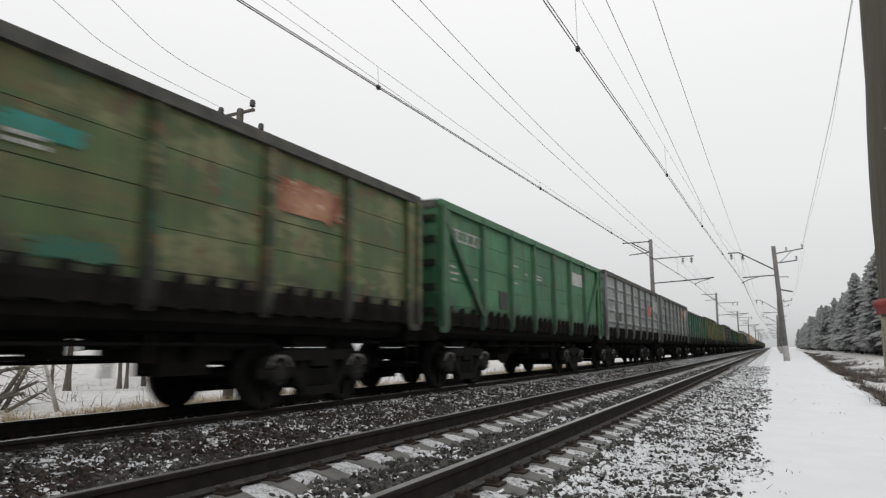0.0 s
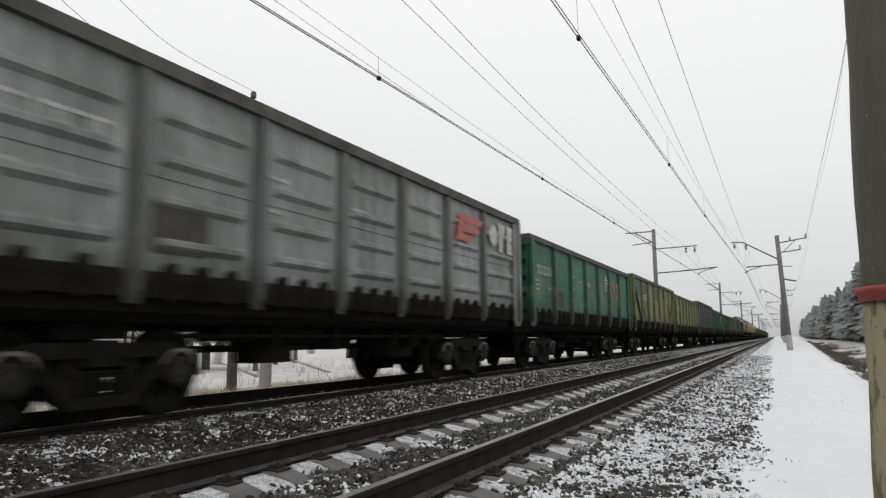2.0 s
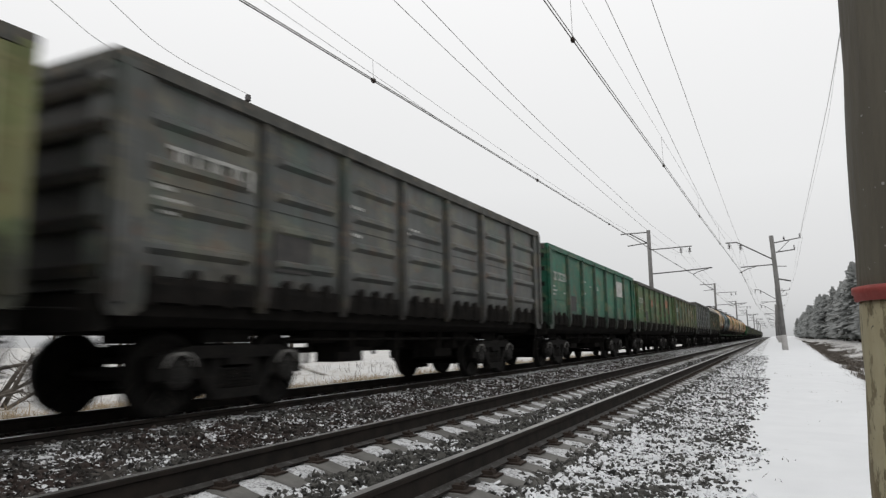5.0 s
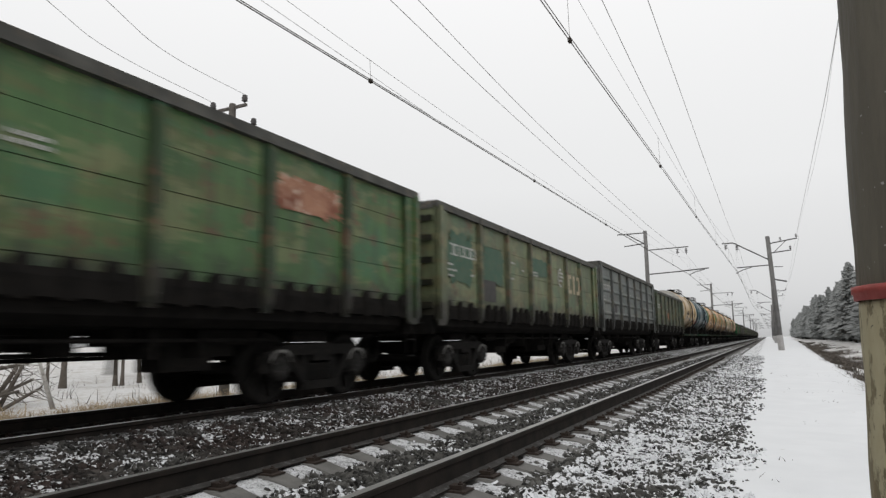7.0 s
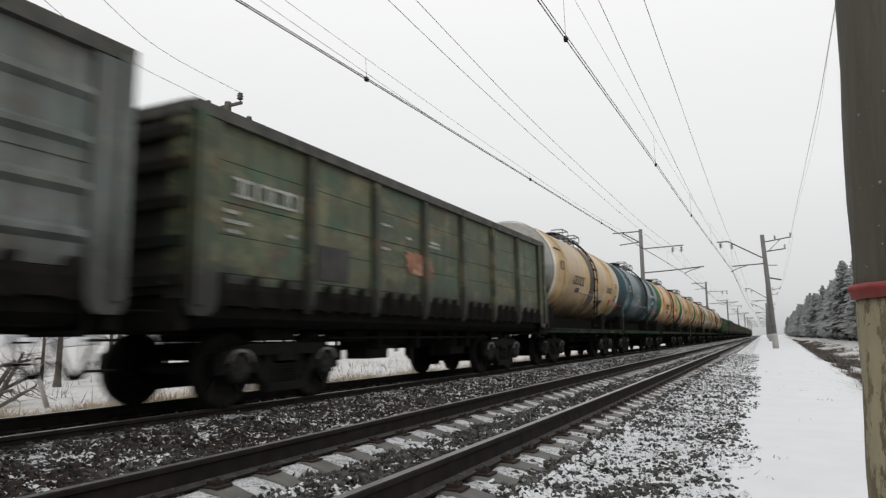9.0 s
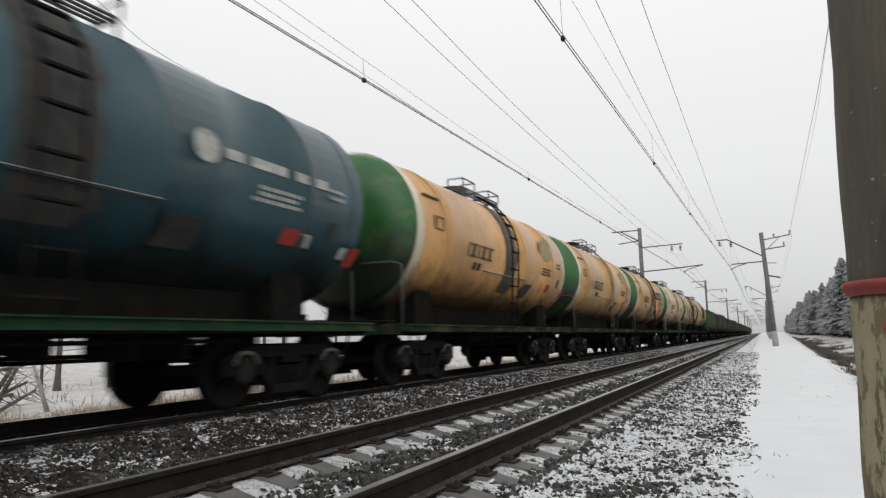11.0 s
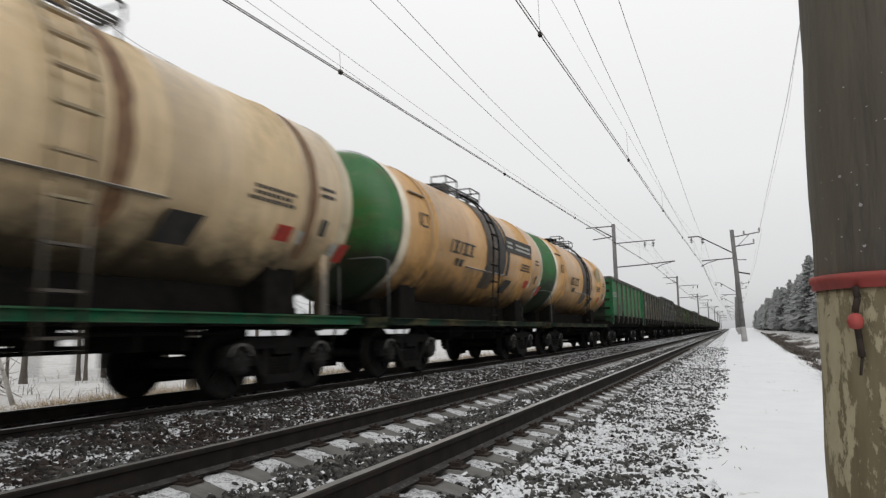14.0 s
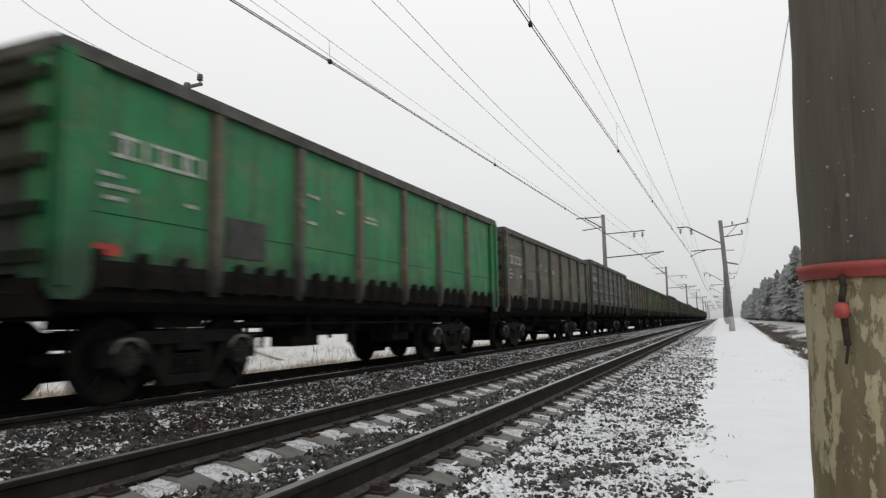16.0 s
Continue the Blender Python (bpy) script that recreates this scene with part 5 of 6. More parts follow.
def stub_mesh(bm):
    lathe(bm, [(0.24, -1.2), (0.22, 0.9)], "Z", n=14)


def mast(side, x, y, lean, label):
    """side -1: the arms reach towards -x."""
    p = new("catenary_mast")
    p.matrix_basis = pose(x, y, 0, 0, lean, 0)
    tagged(p, label, "catenary mast", "catenary masts")
    part("pole", mesh("mast_pole%d" % side, lambda bm: mast_mesh(bm, 8.9 if side < 0 else 10.15), M_POLE), p)
    part("footing", mesh("mast_stub", stub_mesh, M_STUB), p, None, "pale concrete footing")
    ins = mesh("insulator", insulator_mesh, M_GLASS)
    s = side

    def arm(name, pts, r=0.06):
        key = "%s%d" % (name, s)
        part(name, mesh(key, lambda bm: [rod(bm, a, b, r, 8) for a, b in zip(pts, pts[1:])], M_ARM), p)
    if s < 0:
        arm("feeder_bracket", [(-0.05, 0, 6.95), (s * 2.6, 0, 8.65), (s * 3.45, 0, 8.68)], 0.05)
        for d, z in ((3.2, 8.66), (2.35, 8.5)):
            part("insulator", ins, p, pose(s * d, 0, z))
        arm("cantilever", [(0, 0, 6.55), (s * 2.5, 0, 6.56)], 0.045)
        arm("steady_arm", [(s * 1.4, 0, 6.5), (s * 2.1, 0, 6.35), (s * 2.65, 0, 6.1)], 0.03)
        arm("outer_arm", [(0, 0, 8.28), (2.1, 0, 8.5)], 0.045)
        arm("outer_arm_low", [(0, 0, 7.5), (1.6, 0, 7.6)], 0.045)
        arm("outer_strut", [(0.3, 0, 7.5), (1.3, 0, 8.4)], 0.025)
        arm("back_stay", [(0, 0, 5.4), (1.0, 0, 5.12)], 0.06)
        arm("back_arm", [(0, 0, 6.4), (0.85, 0, 6.32)], 0.03)
        for d, z in ((2.05, 8.9), (0.9, 8.78), (1.55, 8.0)):
            part("insulator", ins, p, pose(d, 0, z) @ Matrix.Diagonal((0.7, 0.7, 0.7, 1)))
    else:
        arm("feeder_bracket", [(0, 0, 8.42), (s * 3.5, 0, 8.5)], 0.045)
        for d in (2.6, 3.3):
            part("insulator", ins, p, pose(s * d, 0, 8.46))
        arm("cantilever", [(0, 0, 6.3), (s * 2.6, 0, 6.42), (s * 5.0, 0, 6.58)], 0.05)
        arm("steady_arm", [(s * 4.7, 0, 6.5), (s * 3.9, 0, 6.3), (s * 3.45, 0, 6.08)], 0.03)
        arm("outer_arm", [(0, 0, 9.98), (-2.4, 0, 9.98)], 0.05)
        arm("outer_strut", [(-0.1, 0, 9.0), (-1.6, 0, 9.95)], 0.05)
        arm("outer_arm_low", [(0, 0, 9.05), (-1.85, 0, 8.88)], 0.045)
    return p


for i_ in range(8):
    mast(-1, 0.92 + 0.3 * i_, 60 + 66 * i_, -2.3 if i_ == 0 else 0.4 * math.sin(i_ * 2.1), "grey concrete mast with steel arms carrying overhead wires")
for i_ in range(8):
    mast(1, -9.03 + 0.65 * min(i_, 4), 60 + 66 * i_, 0.5 * math.sin(i_ * 1.7), "grey concrete mast with a long steel cantilever")


def wire(name, pts, r, label, kids=None):
    c = bpy.data.curves.new(name, "CURVE")
    c.dimensions, c.bevel_depth, c.bevel_resolution = "3D", r, 1
    s = c.splines.new("POLY")
    s.points.add(len(pts) - 1)
    for q, p in zip(s.points, pts):
        q.co = (*p, 1)
    c.materials.append(M_WIRE)
    ob = new(name, c)
    tagged(ob, label, "wire", "overhead wires")
    return ob


def lerp_rows(rows, y):
    for a, b in zip(rows, rows[1:]):
        if a[0] <= y <= b[0]:
            k = (y - a[0]) / (b[0] - a[0])
            return [p + (q - p) * k for p, q in zip(a[1:], b[1:])]
    return list(rows[-1][1:]) if y > rows[-1][0] else list(rows[0][1:])


def smooth(rows, n=12):
    """A curve through the rows."""
    p = [Vector(r) for r in rows]
    p = [2 * p[0] - p[1]] + p + [2 * p[-1] - p[-2]]
    out = []
    for a, b, c, d in zip(p, p[1:], p[2:], p[3:]):
        for i in range(n):
            t = i / n
            out.append(0.5 * (2 * b + (c - a) * t + (2 * a - 5 * b + 4 * c - d) * t * t + (3 * b - a - 3 * c + d) * t ** 3))
    out.append(p[-2])
    return [tuple(q) for q in out]


YS = [-6 + 1.5 * i for i in range(45)] + [62 + 6 * i for i in range(80)]
SPAN = 66.0


def sag(y, depth):
    k = ((y + 6) % SPAN) / SPAN
    return -4 * depth * k * (1 - k)


CONTACT_F = [(-6, -7.2), (7, -7.06), (14, -6.87), (31, -6.45), (60, -5.62), (126, -5.9), (192, -4.9), (600, -4.0)]
CONTACT_N = [(-6, -3.05), (10, -2.83), (21, -2.63), (31, -2.48), (60, -1.88), (126, -1.9), (192, -1.0), (600, -0.2)]
for rows_, gap_, depth_, first_ in ((CONTACT_F, 1.35, 1.15, 11.2), (CONTACT_N, 2.2, 1.3, 11.25)):
    wire("contact_wire", [(lerp_rows(rows_, y)[0], y, 6.1) for y in YS], 0.011, "taut copper contact wire over the track")
    wire("contact_wire", [(lerp_rows(rows_, y)[0] + 0.05, y, 6.1) for y in YS], 0.009, "taut copper contact wire over the track")
    wire("messenger_wire", [(lerp_rows(rows_, y)[0] - 0.02, y, 6.1 + gap_ + sag(y, depth_)) for y in YS], 0.004, "thin sagging messenger wire above the contact wire")
    for i_ in range(14):
        y = first_ + 10.0 * i_
        x = lerp_rows(rows_, y)[0]
        d_ = wire("dropper", [(x, y, 6.1), (x - 0.02, y, 6.1 + gap_ + sag(y, depth_))], 0.004, "thin dropper between the wires")
        part("clamp", mesh("clamp", lambda bm: box(bm, -0.03, 0.03, -0.045, 0.045, -0.03, 0.05), M_CLIP), d_, pose(x, y, 6.1))

wire("auxiliary_wire", [(-7.06, -6, 6.72), (-7.0, 4, 6.4), (-6.93, 9, 6.25), (-6.87, 14, 6.14), (-6.43, 31, 6.12)], 0.004, "thin wire drawn close over the contact wire")
FEEDERS = (
    ((-6, -6.3, 8.3), (11, -6.3, 7.57), (18, -6.3, 7.38), (24, -6.3, 7.31), (34, -6.3, 7.27), (47, -6.32, 7.35), (60, -6.45, 7.87)),
    ((-6, -5.75, 8.3), (11, -5.75, 7.51), (19, -5.75, 7.24), (31, -5.75, 7.2), (42, -5.75, 7.3), (60, -5.75, 7.87)),
    ((-6, -2.5, 8.2), (13, -2.5, 7.52), (20, -2.5, 7.38), (32, -2.5, 7.24), (46, -2.48, 7.5), (60, -2.4, 8.06)),
    ((-6, -1.72, 8.2), (13, -1.72, 7.72), (19, -1.72, 7.7), (28, -1.72, 7.68), (45, -1.7, 7.75), (60, -1.6, 7.95)),
    ((-6, 1.5, 8.6), (17, 1.9, 7.6), (28, 2.04, 7.58), (51, 2.35, 7.95), (60, 2.8, 8.6)),
    ((-6, 1.9, 9.0), (17, 2.1, 8.4), (28, 2.3, 8.1), (51, 2.3, 7.7), (60, 2.4, 7.75)),
)
for f_, rows_ in enumerate(FEEDERS):
    last_ = rows_[-1]
    pts_ = smooth([(x, y, z) for y, x, z in rows_])[:-1]
    pts_ += [(last_[1] + (y - 60) * 0.007, y, last_[2] - 0.7 * 4 * (((y - 60) % SPAN) / SPAN) * (1 - ((y - 60) % SPAN) / SPAN)) for y in YS if y >= 60]
    wire("feeder_wire", pts_, 0.0035 if f_ == 5 else 0.007, "feeder wire hung from the mast arms")


# ---- line pole in the field ----
def field_pole(x, y, lean):
    p = new("telegraph_pole")
    p.matrix_basis = pose(x, y, -0.15, 0, lean, 8)
    tagged(p, "weathered wooden line pole with a crossarm and insulators", "line pole")
    part("pole", mesh("line_pole", lambda bm: lathe(bm, [(0.15, -1.0), (0.105, 8.2), (0.09, 8.25)], "Z", n=12), M_TIMBER), p)
    part("crossarm", mesh("line_arm", lambda bm: bar(bm, (-0.71, 0, 8.06), (0.5, 0, 8.17), 0.08, 0.08), M_TIMBER), p)
    part("crossarm", mesh("line_arm_low", lambda bm: bar(bm, (0.0, 0, 7.3), (0.8, 0, 7.4), 0.07, 0.07), M_TIMBER), p)

    def pin(bm):
        rod(bm, (0, 0, 0), (0, 0, 0.2), 0.015, 6)
        lathe(bm, [(0.035, 0.06), (0.1, 0.1), (0.07, 0.13), (0.1, 0.18), (0.07, 0.22), (0.085, 0.26), (0.035, 0.29)], "Z", n=12)
    for a, z in ((-0.7, 8.1), (0.43, 8.2), (0.76, 7.42)):
        part("insulator", mesh("pin_insulator", pin, M_GLASS), p, pose(a, 0, z))
    return p


field_pole(-14.25, 15.0, 0)
for rows_ in (((-15.15, 15.0, 8.33), (-13.5, 10.3, 7.72), (-12.9, 8.2, 7.9), (-11.5, 3.5, 8.7)), ((-13.8, 15.0, 8.33), (-12.5, 11.0, 7.76), (-11.9, 8.8, 7.95), (-10.4, 3.5, 8.8))):
    wire("line_wire", smooth(rows_), 0.006, "thin wire sagging from the line pole")


# ---- the post beside the viewer ----
def near_post(x, y):
    p = new("wooden_post")
    p.matrix_basis = pose(x, y, -0.4, 0, 1.5, 0)
    tagged(p, "stout wooden post, tarred above, flaking pale paint below", "post")
    rng = random.Random(2)

    def shaft(z0, z1, r0, r1):
        def build(bm):
            n, m = 40, 60
            rings = []
            for j in range(m + 1):
                z = z0 + (z1 - z0) * j / m
                r = r0 + (r1 - r0) * j / m
                rings.append([bm.verts.new(((r + 0.003 * noise.noise((math.cos(i * math.tau / n) * 3, math.sin(i * math.tau / n) * 3, z * 9)) + 0.004 * noise.noise((i * 0.9, z * 1.2, 4))) * math.cos(i * math.tau / n), (r + 0.003 * noise.noise((i, z * 3, 4))) * math.sin(i * math.tau / n), z)) for i in range(n)])
            for a, b in zip(rings, rings[1:]):
                for i in range(n):
                    bm.faces.new((a[i], a[(i + 1) % n], b[(i + 1) % n], b[i])).smooth = True
            bm.faces.new(rings[-1])
        return build
    BZ = 1.262
    part("lower_shaft", mesh("lower_shaft", shaft(-0.2, BZ, 0.134, 0.131), M_POST), p, None, "yellowish wood with flaking paint")
    part("upper_shaft", mesh("upper_shaft", shaft(BZ + 0.002, 5.5, 0.133, 0.122), M_POSTTOP), p, None, "dark tarred wood")
    part("band", mesh("post_band", lambda bm: lathe(bm, [(0.132, BZ - 0.006), (0.137, BZ - 0.005), (0.138, BZ + 0.004), (0.1405, BZ + 0.005), (0.1405, BZ + 0.0145), (0.133, BZ + 0.016)], "Z", n=40, cap=False), M_BAND), p, None, "red band wrapped round the post")

    def flakes(bm):
        for i in range(26):
            a = radians(rng.uniform(205, 250))
            z = rng.uniform(BZ + 0.03, BZ + 0.3)
            r, q = 0.1365, 0.0008 + 0.0028 * rng.random() ** 2
            v = []
            for j in range(7):
                b = j * math.tau / 7
                k = q * rng.uniform(0.6, 1.3)
                aa = a + k * math.cos(b) / r
                v.append(bm.verts.new((r * math.cos(aa), r * math.sin(aa), z + k * 0.8 * math.sin(b))))
            bm.faces.new(v)
    part("paint_flakes", mesh("paint_flakes", flakes, M_STUB), p, None, "pale flecks of old paint")["kind"] = "stuff"
    a = radians(227)

    def tag(bm):
        lathe(bm, [(0.003, -0.011), (0.008, -0.009), (0.0105, 0), (0.008, 0.008), (0.003, 0.011)], "Z", (0.143 * math.cos(a), 0.143 * math.sin(a), BZ - 0.052), 12)

    def strap(bm):
        pts = [(0, -0.004), (0.002, -0.02), (-0.002, -0.04), (0.001, -0.075), (0.003, -0.1), (0.0, -0.125)]
        for (d0, z0), (d1, z1) in zip(pts, pts[1:]):
            rod(bm, (0.139 * math.cos(a) + d0, 0.139 * math.sin(a), BZ + z0), (0.139 * math.cos(a) + d1, 0.139 * math.sin(a), BZ + z1), 0.0045 if z0 > -0.08 else 0.002, 7)
    part("hanging_strap", mesh("hanging_strap", strap, M_CLIP), p, None, "dark wire strap hanging down")
    part("red_seal", mesh("red_seal", tag, M_BAND), p, None, "small round red seal")
    return p


near_post(0.225, 1.172)


# ---- wood and scrub ----
def conifer(height, seed, width=0.24):
    rng = random.Random(seed)

    def crown(bm):
        levels = int(height * 3.6)
        for i in range(levels):
            k = i / levels
            z = height * (0.12 + 0.87 * k)
            reach = width * height * (1 - k) ** 0.62 * rng.uniform(0.6, 1.3) * (0.55 + 0.45 * min(1, k * 6)) + 0.12
            for j in range(17):
                if rng.random() < 0.15:
                    continue
                a = rng.uniform(0, math.tau)
                r = reach * rng.uniform(0.5, 1.15)
                dz = -0.28 * r + rng.uniform(-0.1, 0.15)
                c, s = math.cos(a), math.sin(a)
                w = 0.16 * r + 0.12
                for q in range(3):                 # sprays of needles along the bough
                    t0, t1 = q / 3, (q + 1.25) / 3
                    b = rng.uniform(-0.12, 0.12)
                    p0, p1 = Vector((c * r * t0, s * r * t0, z + dz * t0)), Vector((c * r * min(t1, 1.1), s * r * min(t1, 1.1), z + dz * t1 + b))
                    m = (p0 + p1) / 2
                    side = Vector((-s, c, 0)) * w * (1.15 - 0.6 * t0) * rng.uniform(0.7, 1.3)
                    v = [bm.verts.new(x) for x in (p0, m + side - Vector((0, 0, 0.1)), p1, m - side - Vector((0, 0, 0.14)), m + Vector((0, 0, 0.16)))]
                    for f in ((0, 1, 4), (1, 2, 4), (2, 3, 4), (3, 0, 4)):
                        bm.faces.new([v[x] for x in f])
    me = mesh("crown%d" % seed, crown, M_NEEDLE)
    tr = mesh("trunk%d" % seed, lambda bm: lathe(bm, [(0.02 * height * 0.8, -0.5), (0.016 * height * 0.8, height * 0.3), (0.02, height * 0.98)], "Z", n=8), M_BARK)
    t = new("conifer")
    tagged(t, "tall haze-paled grey-green conifer at the wood's edge", "tree", "edge of the wood")
    part("trunk", tr, t)
    part("crown", me, t)
    return t


rng_ = random.Random(12)
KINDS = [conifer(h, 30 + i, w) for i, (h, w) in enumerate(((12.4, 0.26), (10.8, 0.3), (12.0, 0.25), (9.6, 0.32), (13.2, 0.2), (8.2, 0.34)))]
PLACED = 0
y_ = 72.0
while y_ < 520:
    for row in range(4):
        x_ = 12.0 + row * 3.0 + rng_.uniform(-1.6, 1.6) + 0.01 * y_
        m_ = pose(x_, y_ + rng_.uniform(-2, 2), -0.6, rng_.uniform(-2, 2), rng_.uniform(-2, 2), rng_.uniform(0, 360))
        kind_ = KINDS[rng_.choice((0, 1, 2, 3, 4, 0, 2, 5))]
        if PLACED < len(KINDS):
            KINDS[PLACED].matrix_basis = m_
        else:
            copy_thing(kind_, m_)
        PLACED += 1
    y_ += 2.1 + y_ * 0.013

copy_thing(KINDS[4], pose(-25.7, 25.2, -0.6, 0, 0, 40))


def blades(name, label, material, spots, hmin, hmax, wide, seed, per=1, lean=0.35):
    """Dry stalks, each a thin tapering blade with a bend."""
    rng = random.Random(seed)
    v, f = [], []
    for x, y, z in spots:
        for _ in range(per):
            px, py = x + rng.uniform(-0.12, 0.12), y + rng.uniform(-0.12, 0.12)
            h, a = rng.uniform(hmin, hmax), rng.uniform(0, math.tau)
            dx, dy = math.cos(a), math.sin(a)
            l1, l2 = rng.uniform(0, lean) * h, rng.uniform(0, lean) * h * 2
            w = wide * rng.uniform(0.6, 1.4)
            b = len(v)
            v += [(px - dy * w, py + dx * w, z), (px + dy * w, py - dx * w, z), (px + dx * l1 - dy * w * 0.7, py + dy * l1 + dx * w * 0.7, z + h * 0.55), (px + dx * l1 + dy * w * 0.7, py + dy * l1 - dx * w * 0.7, z + h * 0.55), (px + dx * (l1 + l2), py + dy * (l1 + l2), z + h)]
            f += [(b, b + 1, b + 3, b + 2), (b + 2, b + 3, b + 4)]
    tagged(new(name, from_arrays(name, v, f, material)), label, "vegetation", kind="stuff")


field_spots = []
for _ in range(13000):
    x_, y_ = -9.7 - abs(rng_.gauss(0, 1.9)), rng_.uniform(1, 46)
    if noise.noise((x_ * 0.9, y_ * 0.5, 2.0)) < -0.1 - 0.12 * (x_ + 11.5):
        continue
    field_spots.append((x_, y_, snow_height(x_, y_) - 0.03))
blades("dry_grass", "yellow dry grass standing in the snow beside the line", M_GRASS, field_spots, 0.08, 0.4, 0.007, 1, 5, 0.9)
weed_spots = []
for _ in range(320):
    x_, y_ = rng_.uniform(-24, -11.5), rng_.uniform(4, 46)
    weed_spots.append((x_, y_, snow_height(x_, y_) - 0.03))
blades("field_weeds", "thin grey dead weeds scattered over the snow", M_BRUSH, weed_spots, 0.15, 0.55, 0.007, 5, 3, 0.5)
ditch_spots = []
while len(ditch_spots) < 6500:
    y_ = rng_.uniform(11, 150)
    x_ = 1.45 + 0.027 * y_ + abs(rng_.gauss(0, 1.3))
    if noise.noise((x_ * 0.5, y_ * 0.22, 6.0)) > 0.04:
        ditch_spots.append((x_, y_, snow_height(x_, y_) - 0.03))
blades("ditch_brush", "bare brown brush and weeds along the ditch", M_BRUSH, ditch_spots, 0.05, 0.3, 0.012, 2, 5, 1.2)
path_spots = []
for _ in range(20):
    x_, y_ = rng_.uniform(-0.1, 1.6), rng_.uniform(2.5, 30)
    for _ in range(rng_.randint(1, 4)):
        path_spots.append((x_ + rng_.gauss(0, 0.1), y_ + rng_.gauss(0, 0.05), snow_height(x_, y_) - 0.01))
blades("path_grass", "a few dry grass blades poking through the snow", M_BRUSH, path_spots, 0.015, 0.05, 0.004, 3, 2, 0.9)


def bare_tree(x, y, h, r, lean, seed):
    """Dark bare trunk, flared at the root, with thin boughs."""
    t = new("bare_tree")
    t.matrix_basis = pose(x, y, snow_height(x, y), 0, lean, seed * 50)
    tagged(t, "dark bare tree with thin boughs standing in snow", "tree", "bare trees in the field")
    part("trunk", mesh("bare_trunk%d" % seed, lambda bm: lathe(bm, [(r * 1.9, -0.3), (r * 1.35, 0.12), (r, 0.5), (r * 0.8, h * 0.5), (0.02, h)], "Z", n=9), M_BARK), t)

    def boughs(bm):
        rng = random.Random(seed)
        for i in range(30):
            z = h * rng.uniform(0.28, 0.97)
            a = rng.uniform(0, math.tau)
            d = Vector((math.cos(a), math.sin(a), rng.uniform(0.0, 0.7))) * (0.35 + 0.28 * (h - z))
            e = Vector((0, 0, z)) + d
            rod(bm, (0, 0, z), e, 0.018, 5, 0.008)
            for _ in range(3):
                q = Vector((0, 0, z)) + d * rng.uniform(0.4, 1.0)
                rod(bm, q, q + d * 0.5 + Vector((rng.uniform(-0.3, 0.3), rng.uniform(-0.3, 0.3), rng.uniform(-0.1, 0.3))), 0.007, 4, 0.003)
    part("crown", mesh("bare_boughs%d" % seed, boughs, M_BARK), t)


for i_, (x_, y_, h_, r_, l_) in enumerate(((-22.2, 15.6, 4.6, 0.1, 1), (-21.7, 17.3, 5.6, 0.07, -1), (-21.45, 17.4, 5.2, 0.06, 0.5), (-22.1, 18.7, 4.8, 0.07, 3), (-24.1, 22.0, 6.0, 0.13, 0), (-24.1, 16.3, 5.0, 0.06, -2), (-22.3, 25.0, 5.4, 0.1, 0), (-26.0, 30.8, 6.2, 0.1, 1), (-27.5, 34.5, 6.0, 0.12, -1), (-21.0, 8.2, 4.4, 0.08, 2), (-23.5, 5.6, 5.0, 0.1, -2), (-30.0, 44.0, 6.4, 0.12, 1))):
    bare_tree(x_, y_, h_, r_, l_, i_ + 1)


def log(foot, tip, r, pale):
    """A fallen stem, one end on the ground."""
    a, d = Vector(foot), Vector(tip) - Vector(foot)
    length = d.length
    t = new("fallen_log")
    t.matrix_basis = Matrix.LocRotScale(a, d.to_track_quat("Z", "X"), None)
    tagged(t, "pale fallen birch stem propped in the snow" if pale else "dark fallen tree stem propped in the snow", "log", "fallen stems in the field")
    key = "%.2f%.2f%d" % (length, r, pale)
    part("stem", mesh("stem" + key, lambda bm: lathe(bm, [(r, -0.25), (r * 0.85, length * 0.5), (r * 0.5, length)], "Z", n=8), M_BIRCH if pale else M_BARK), t)

    def twigs(bm):
        rng = random.Random(int(length * 100))
        for i in range(9):
            z = rng.uniform(0.35, 1.0) * length
            q = rng.uniform(0, math.tau)
            e = Vector((math.cos(q), math.sin(q), rng.uniform(0.1, 0.9))) * rng.uniform(0.2, 0.55)
            rod(bm, (0, 0, z), Vector((0, 0, z)) + e, 0.014, 5, 0.006)
            rod(bm, Vector((0, 0, z)) + e, Vector((0, 0, z)) + e * 1.6 + Vector((rng.uniform(-0.2, 0.2), rng.uniform(-0.2, 0.2), 0.1)), 0.006, 4, 0.003)
    part("brush", mesh("log_twigs" + key, twigs, M_BIRCH if pale else M_BARK), t)["kind"] = "stuff"


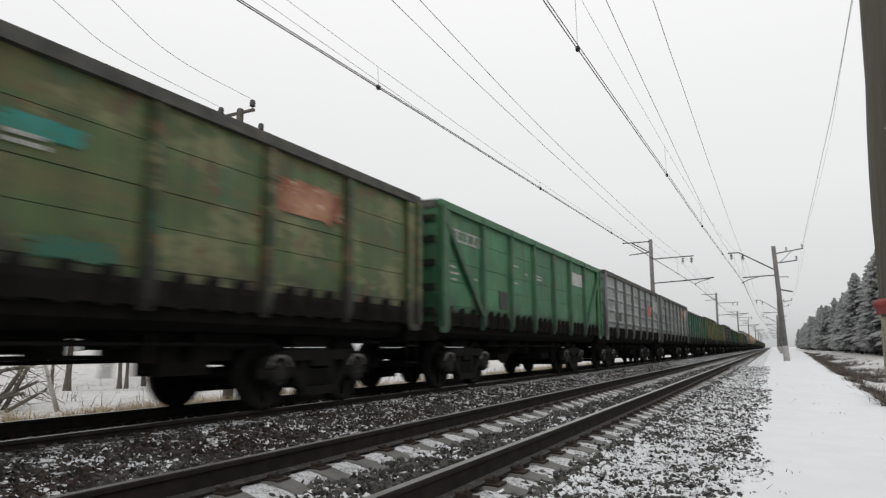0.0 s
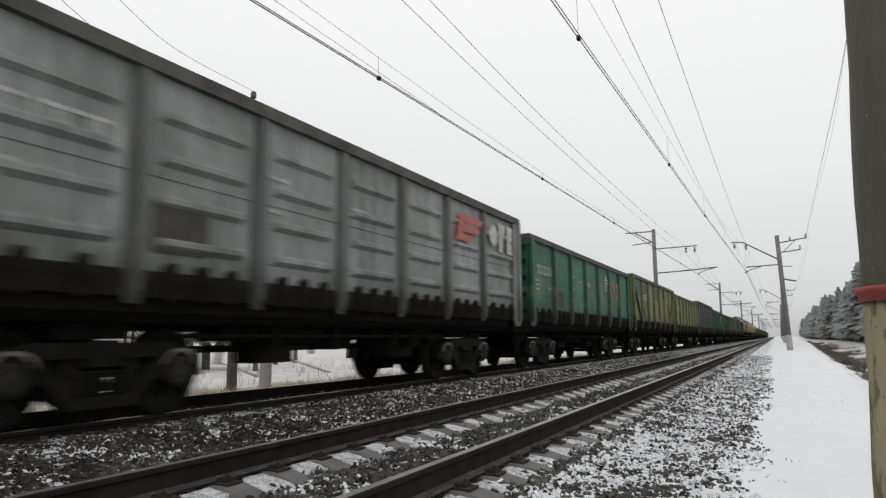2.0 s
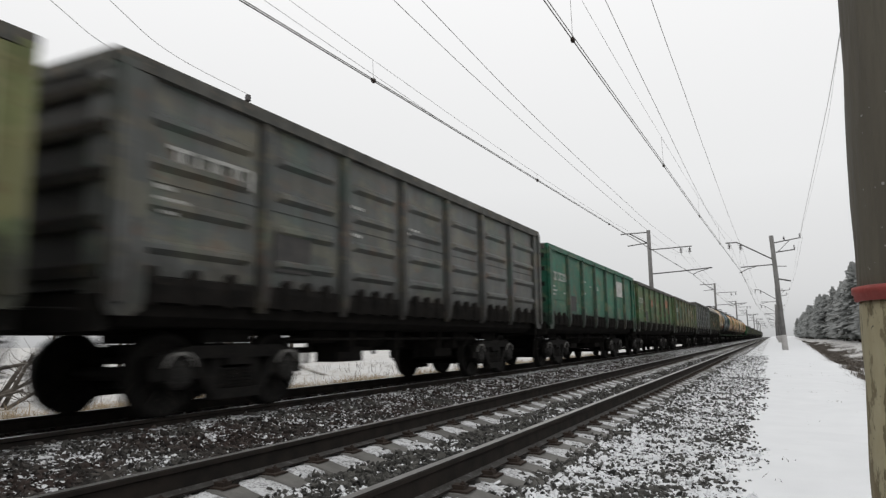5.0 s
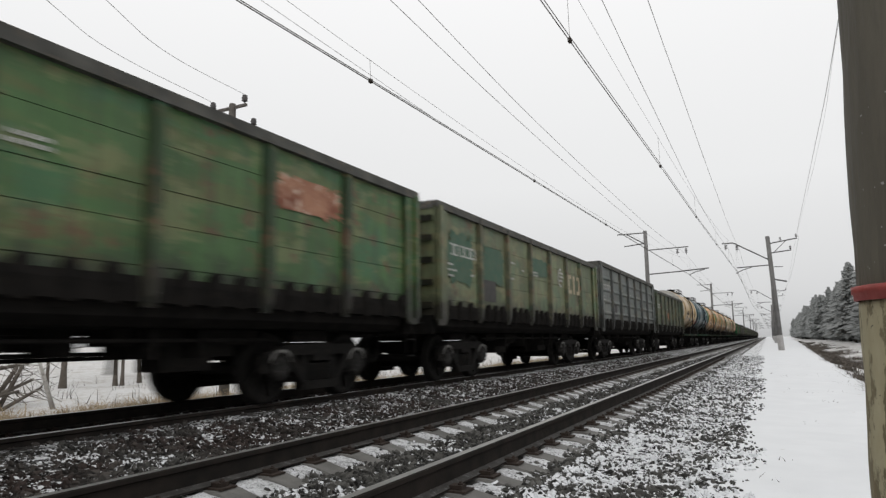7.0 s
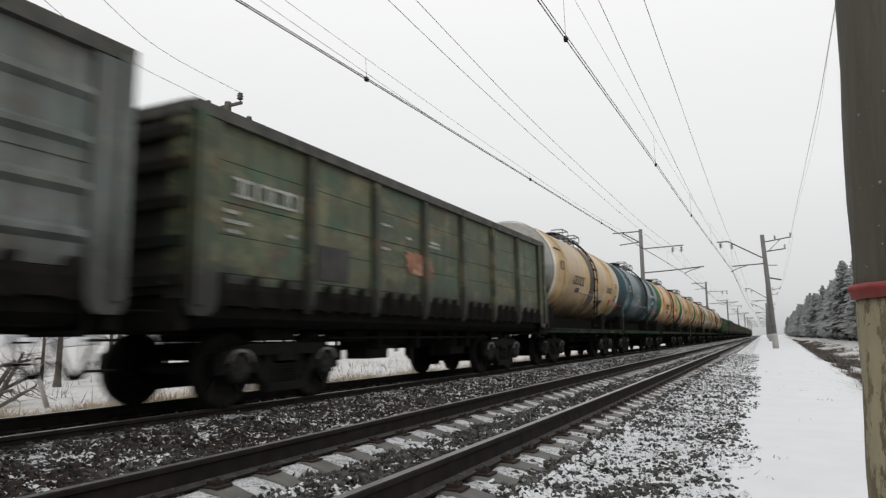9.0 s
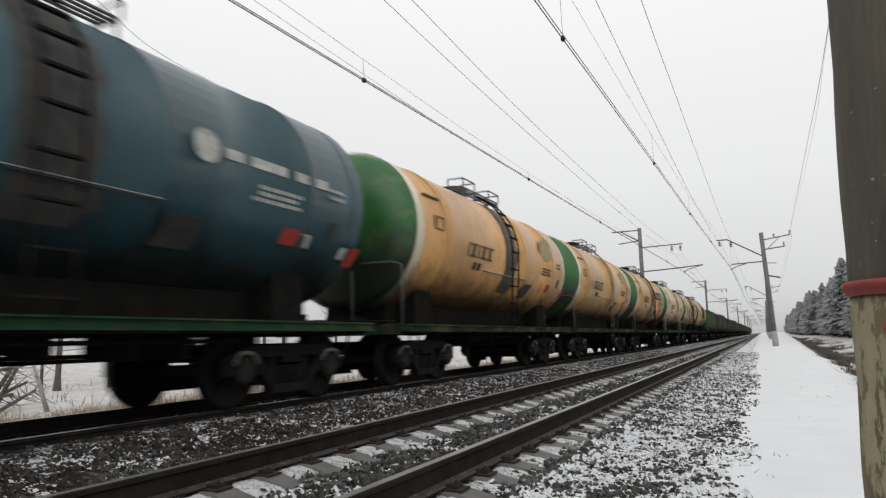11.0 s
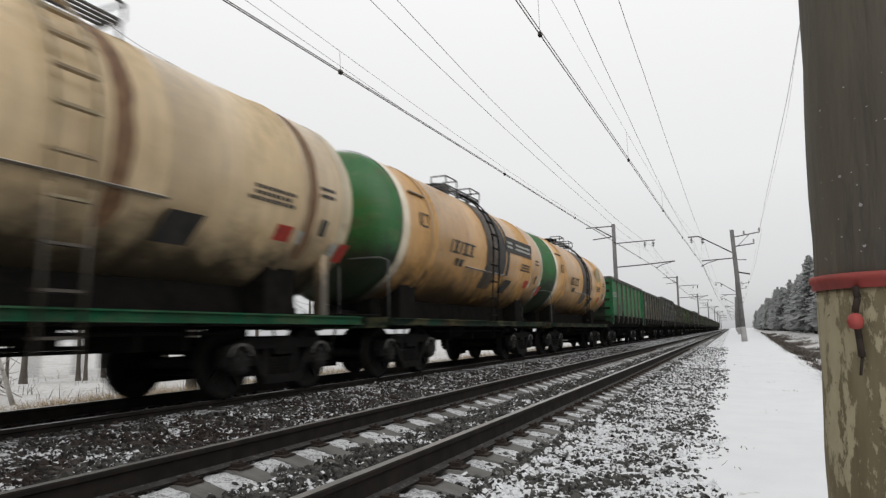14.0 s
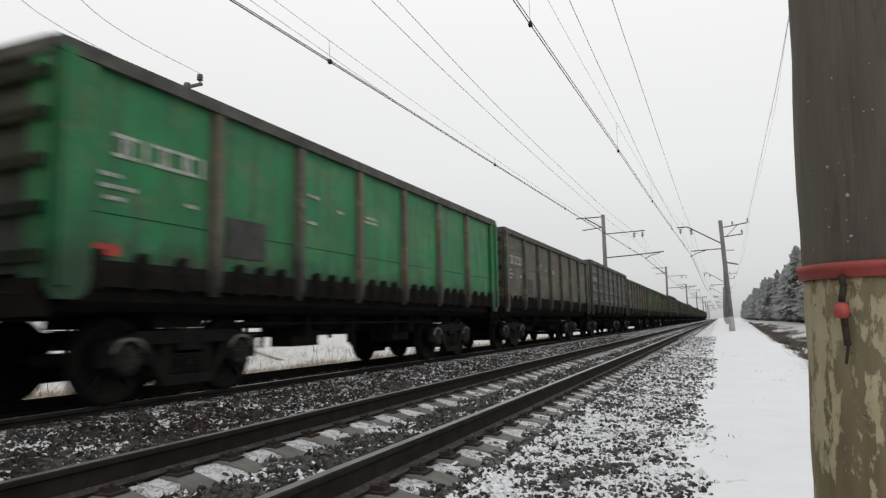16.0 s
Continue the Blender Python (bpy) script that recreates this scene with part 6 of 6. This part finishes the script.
log((-15.15, 10.44, -0.63), (-15.3, 10.1, 0.6), 0.06, True)
log((-18.0, 20.5, -0.62), (-19.1, 19.4, -0.02), 0.06, True)
log((-17.8, 24.75, -0.64), (-19.6, 23.65, 0.08), 0.06, True)
for foot_, tip_, r_ in (((-17.0, 9.4, -0.68), (-17.0, 11.15, 0.0), 0.07), ((-17.5, 10.5, -0.5), (-17.5, 11.1, 0.45), 0.07), ((-17.0, 10.4, -0.5), (-17.0, 11.0, 0.65), 0.06), ((-16.5, 10.3, -0.55), (-16.5, 11.05, -0.18), 0.05),
                        ((-17.2, 8.9, -0.6), (-17.1, 10.4, 0.35), 0.07), ((-17.0, 8.2, -0.6), (-17.4, 9.9, 0.5), 0.06), ((-16.8, 9.0, -0.6), (-16.7, 10.6, -0.25), 0.06), ((-17.8, 8.6, -0.6), (-17.6, 9.2, 0.8), 0.06), ((-17.3, 10.2, 0.25), (-16.9, 11.4, 0.5), 0.05), ((-16.9, 7.4, -0.6), (-17.0, 8.9, 0.1), 0.06)):
    log(foot_, tip_, r_, False)


def concrete_post(x, y):
    p = new("concrete_post", mesh("concrete_post", lambda bm: lathe(bm, [(0.2, -0.4), (0.165, 2.3), (0.13, 2.36)], "Z", n=12), M_STUB))
    p.matrix_basis = pose(x, y, snow_height(x, y), 0, 1, 0)
    tagged(p, "short pale concrete post standing in dry grass", "post")


concrete_post(-14.4, 16.6)

# ---- stones, sleepers and rails: small pieces last ----
stones()
track("track_1", XN, "empty railway track with steel rails on concrete sleepers", -0.1 - 4 * PITCH, 190, 70)
track("track_2", XF, "railway track under the passing train", -0.1 - 4 * PITCH, 90, 30)
far_sleepers()
snow_patches()


# ---- what moves ----
def run(t):
    """How far the train has come after t seconds, slowing a little."""
    return -11.414 + 18.7125 * t - 0.1131 * t * t


def motions():
    steps = [i * 0.5 for i in range(33)]
    for w, c in TRAIN:
        walk(w, [(t, pose(XF, c - run(max(t, 0.016)), 0)) for t in steps])
    turns = [(i / FPS, math.degrees((run(i / FPS) - run(0)) / 0.475)) for i in range(16 * FPS + 1)]
    for w, y in WHEELS:
        walk(w, [(t, pose(0, y, 0.475, a % 360, 0, 0)) for t, a in turns])


motions()
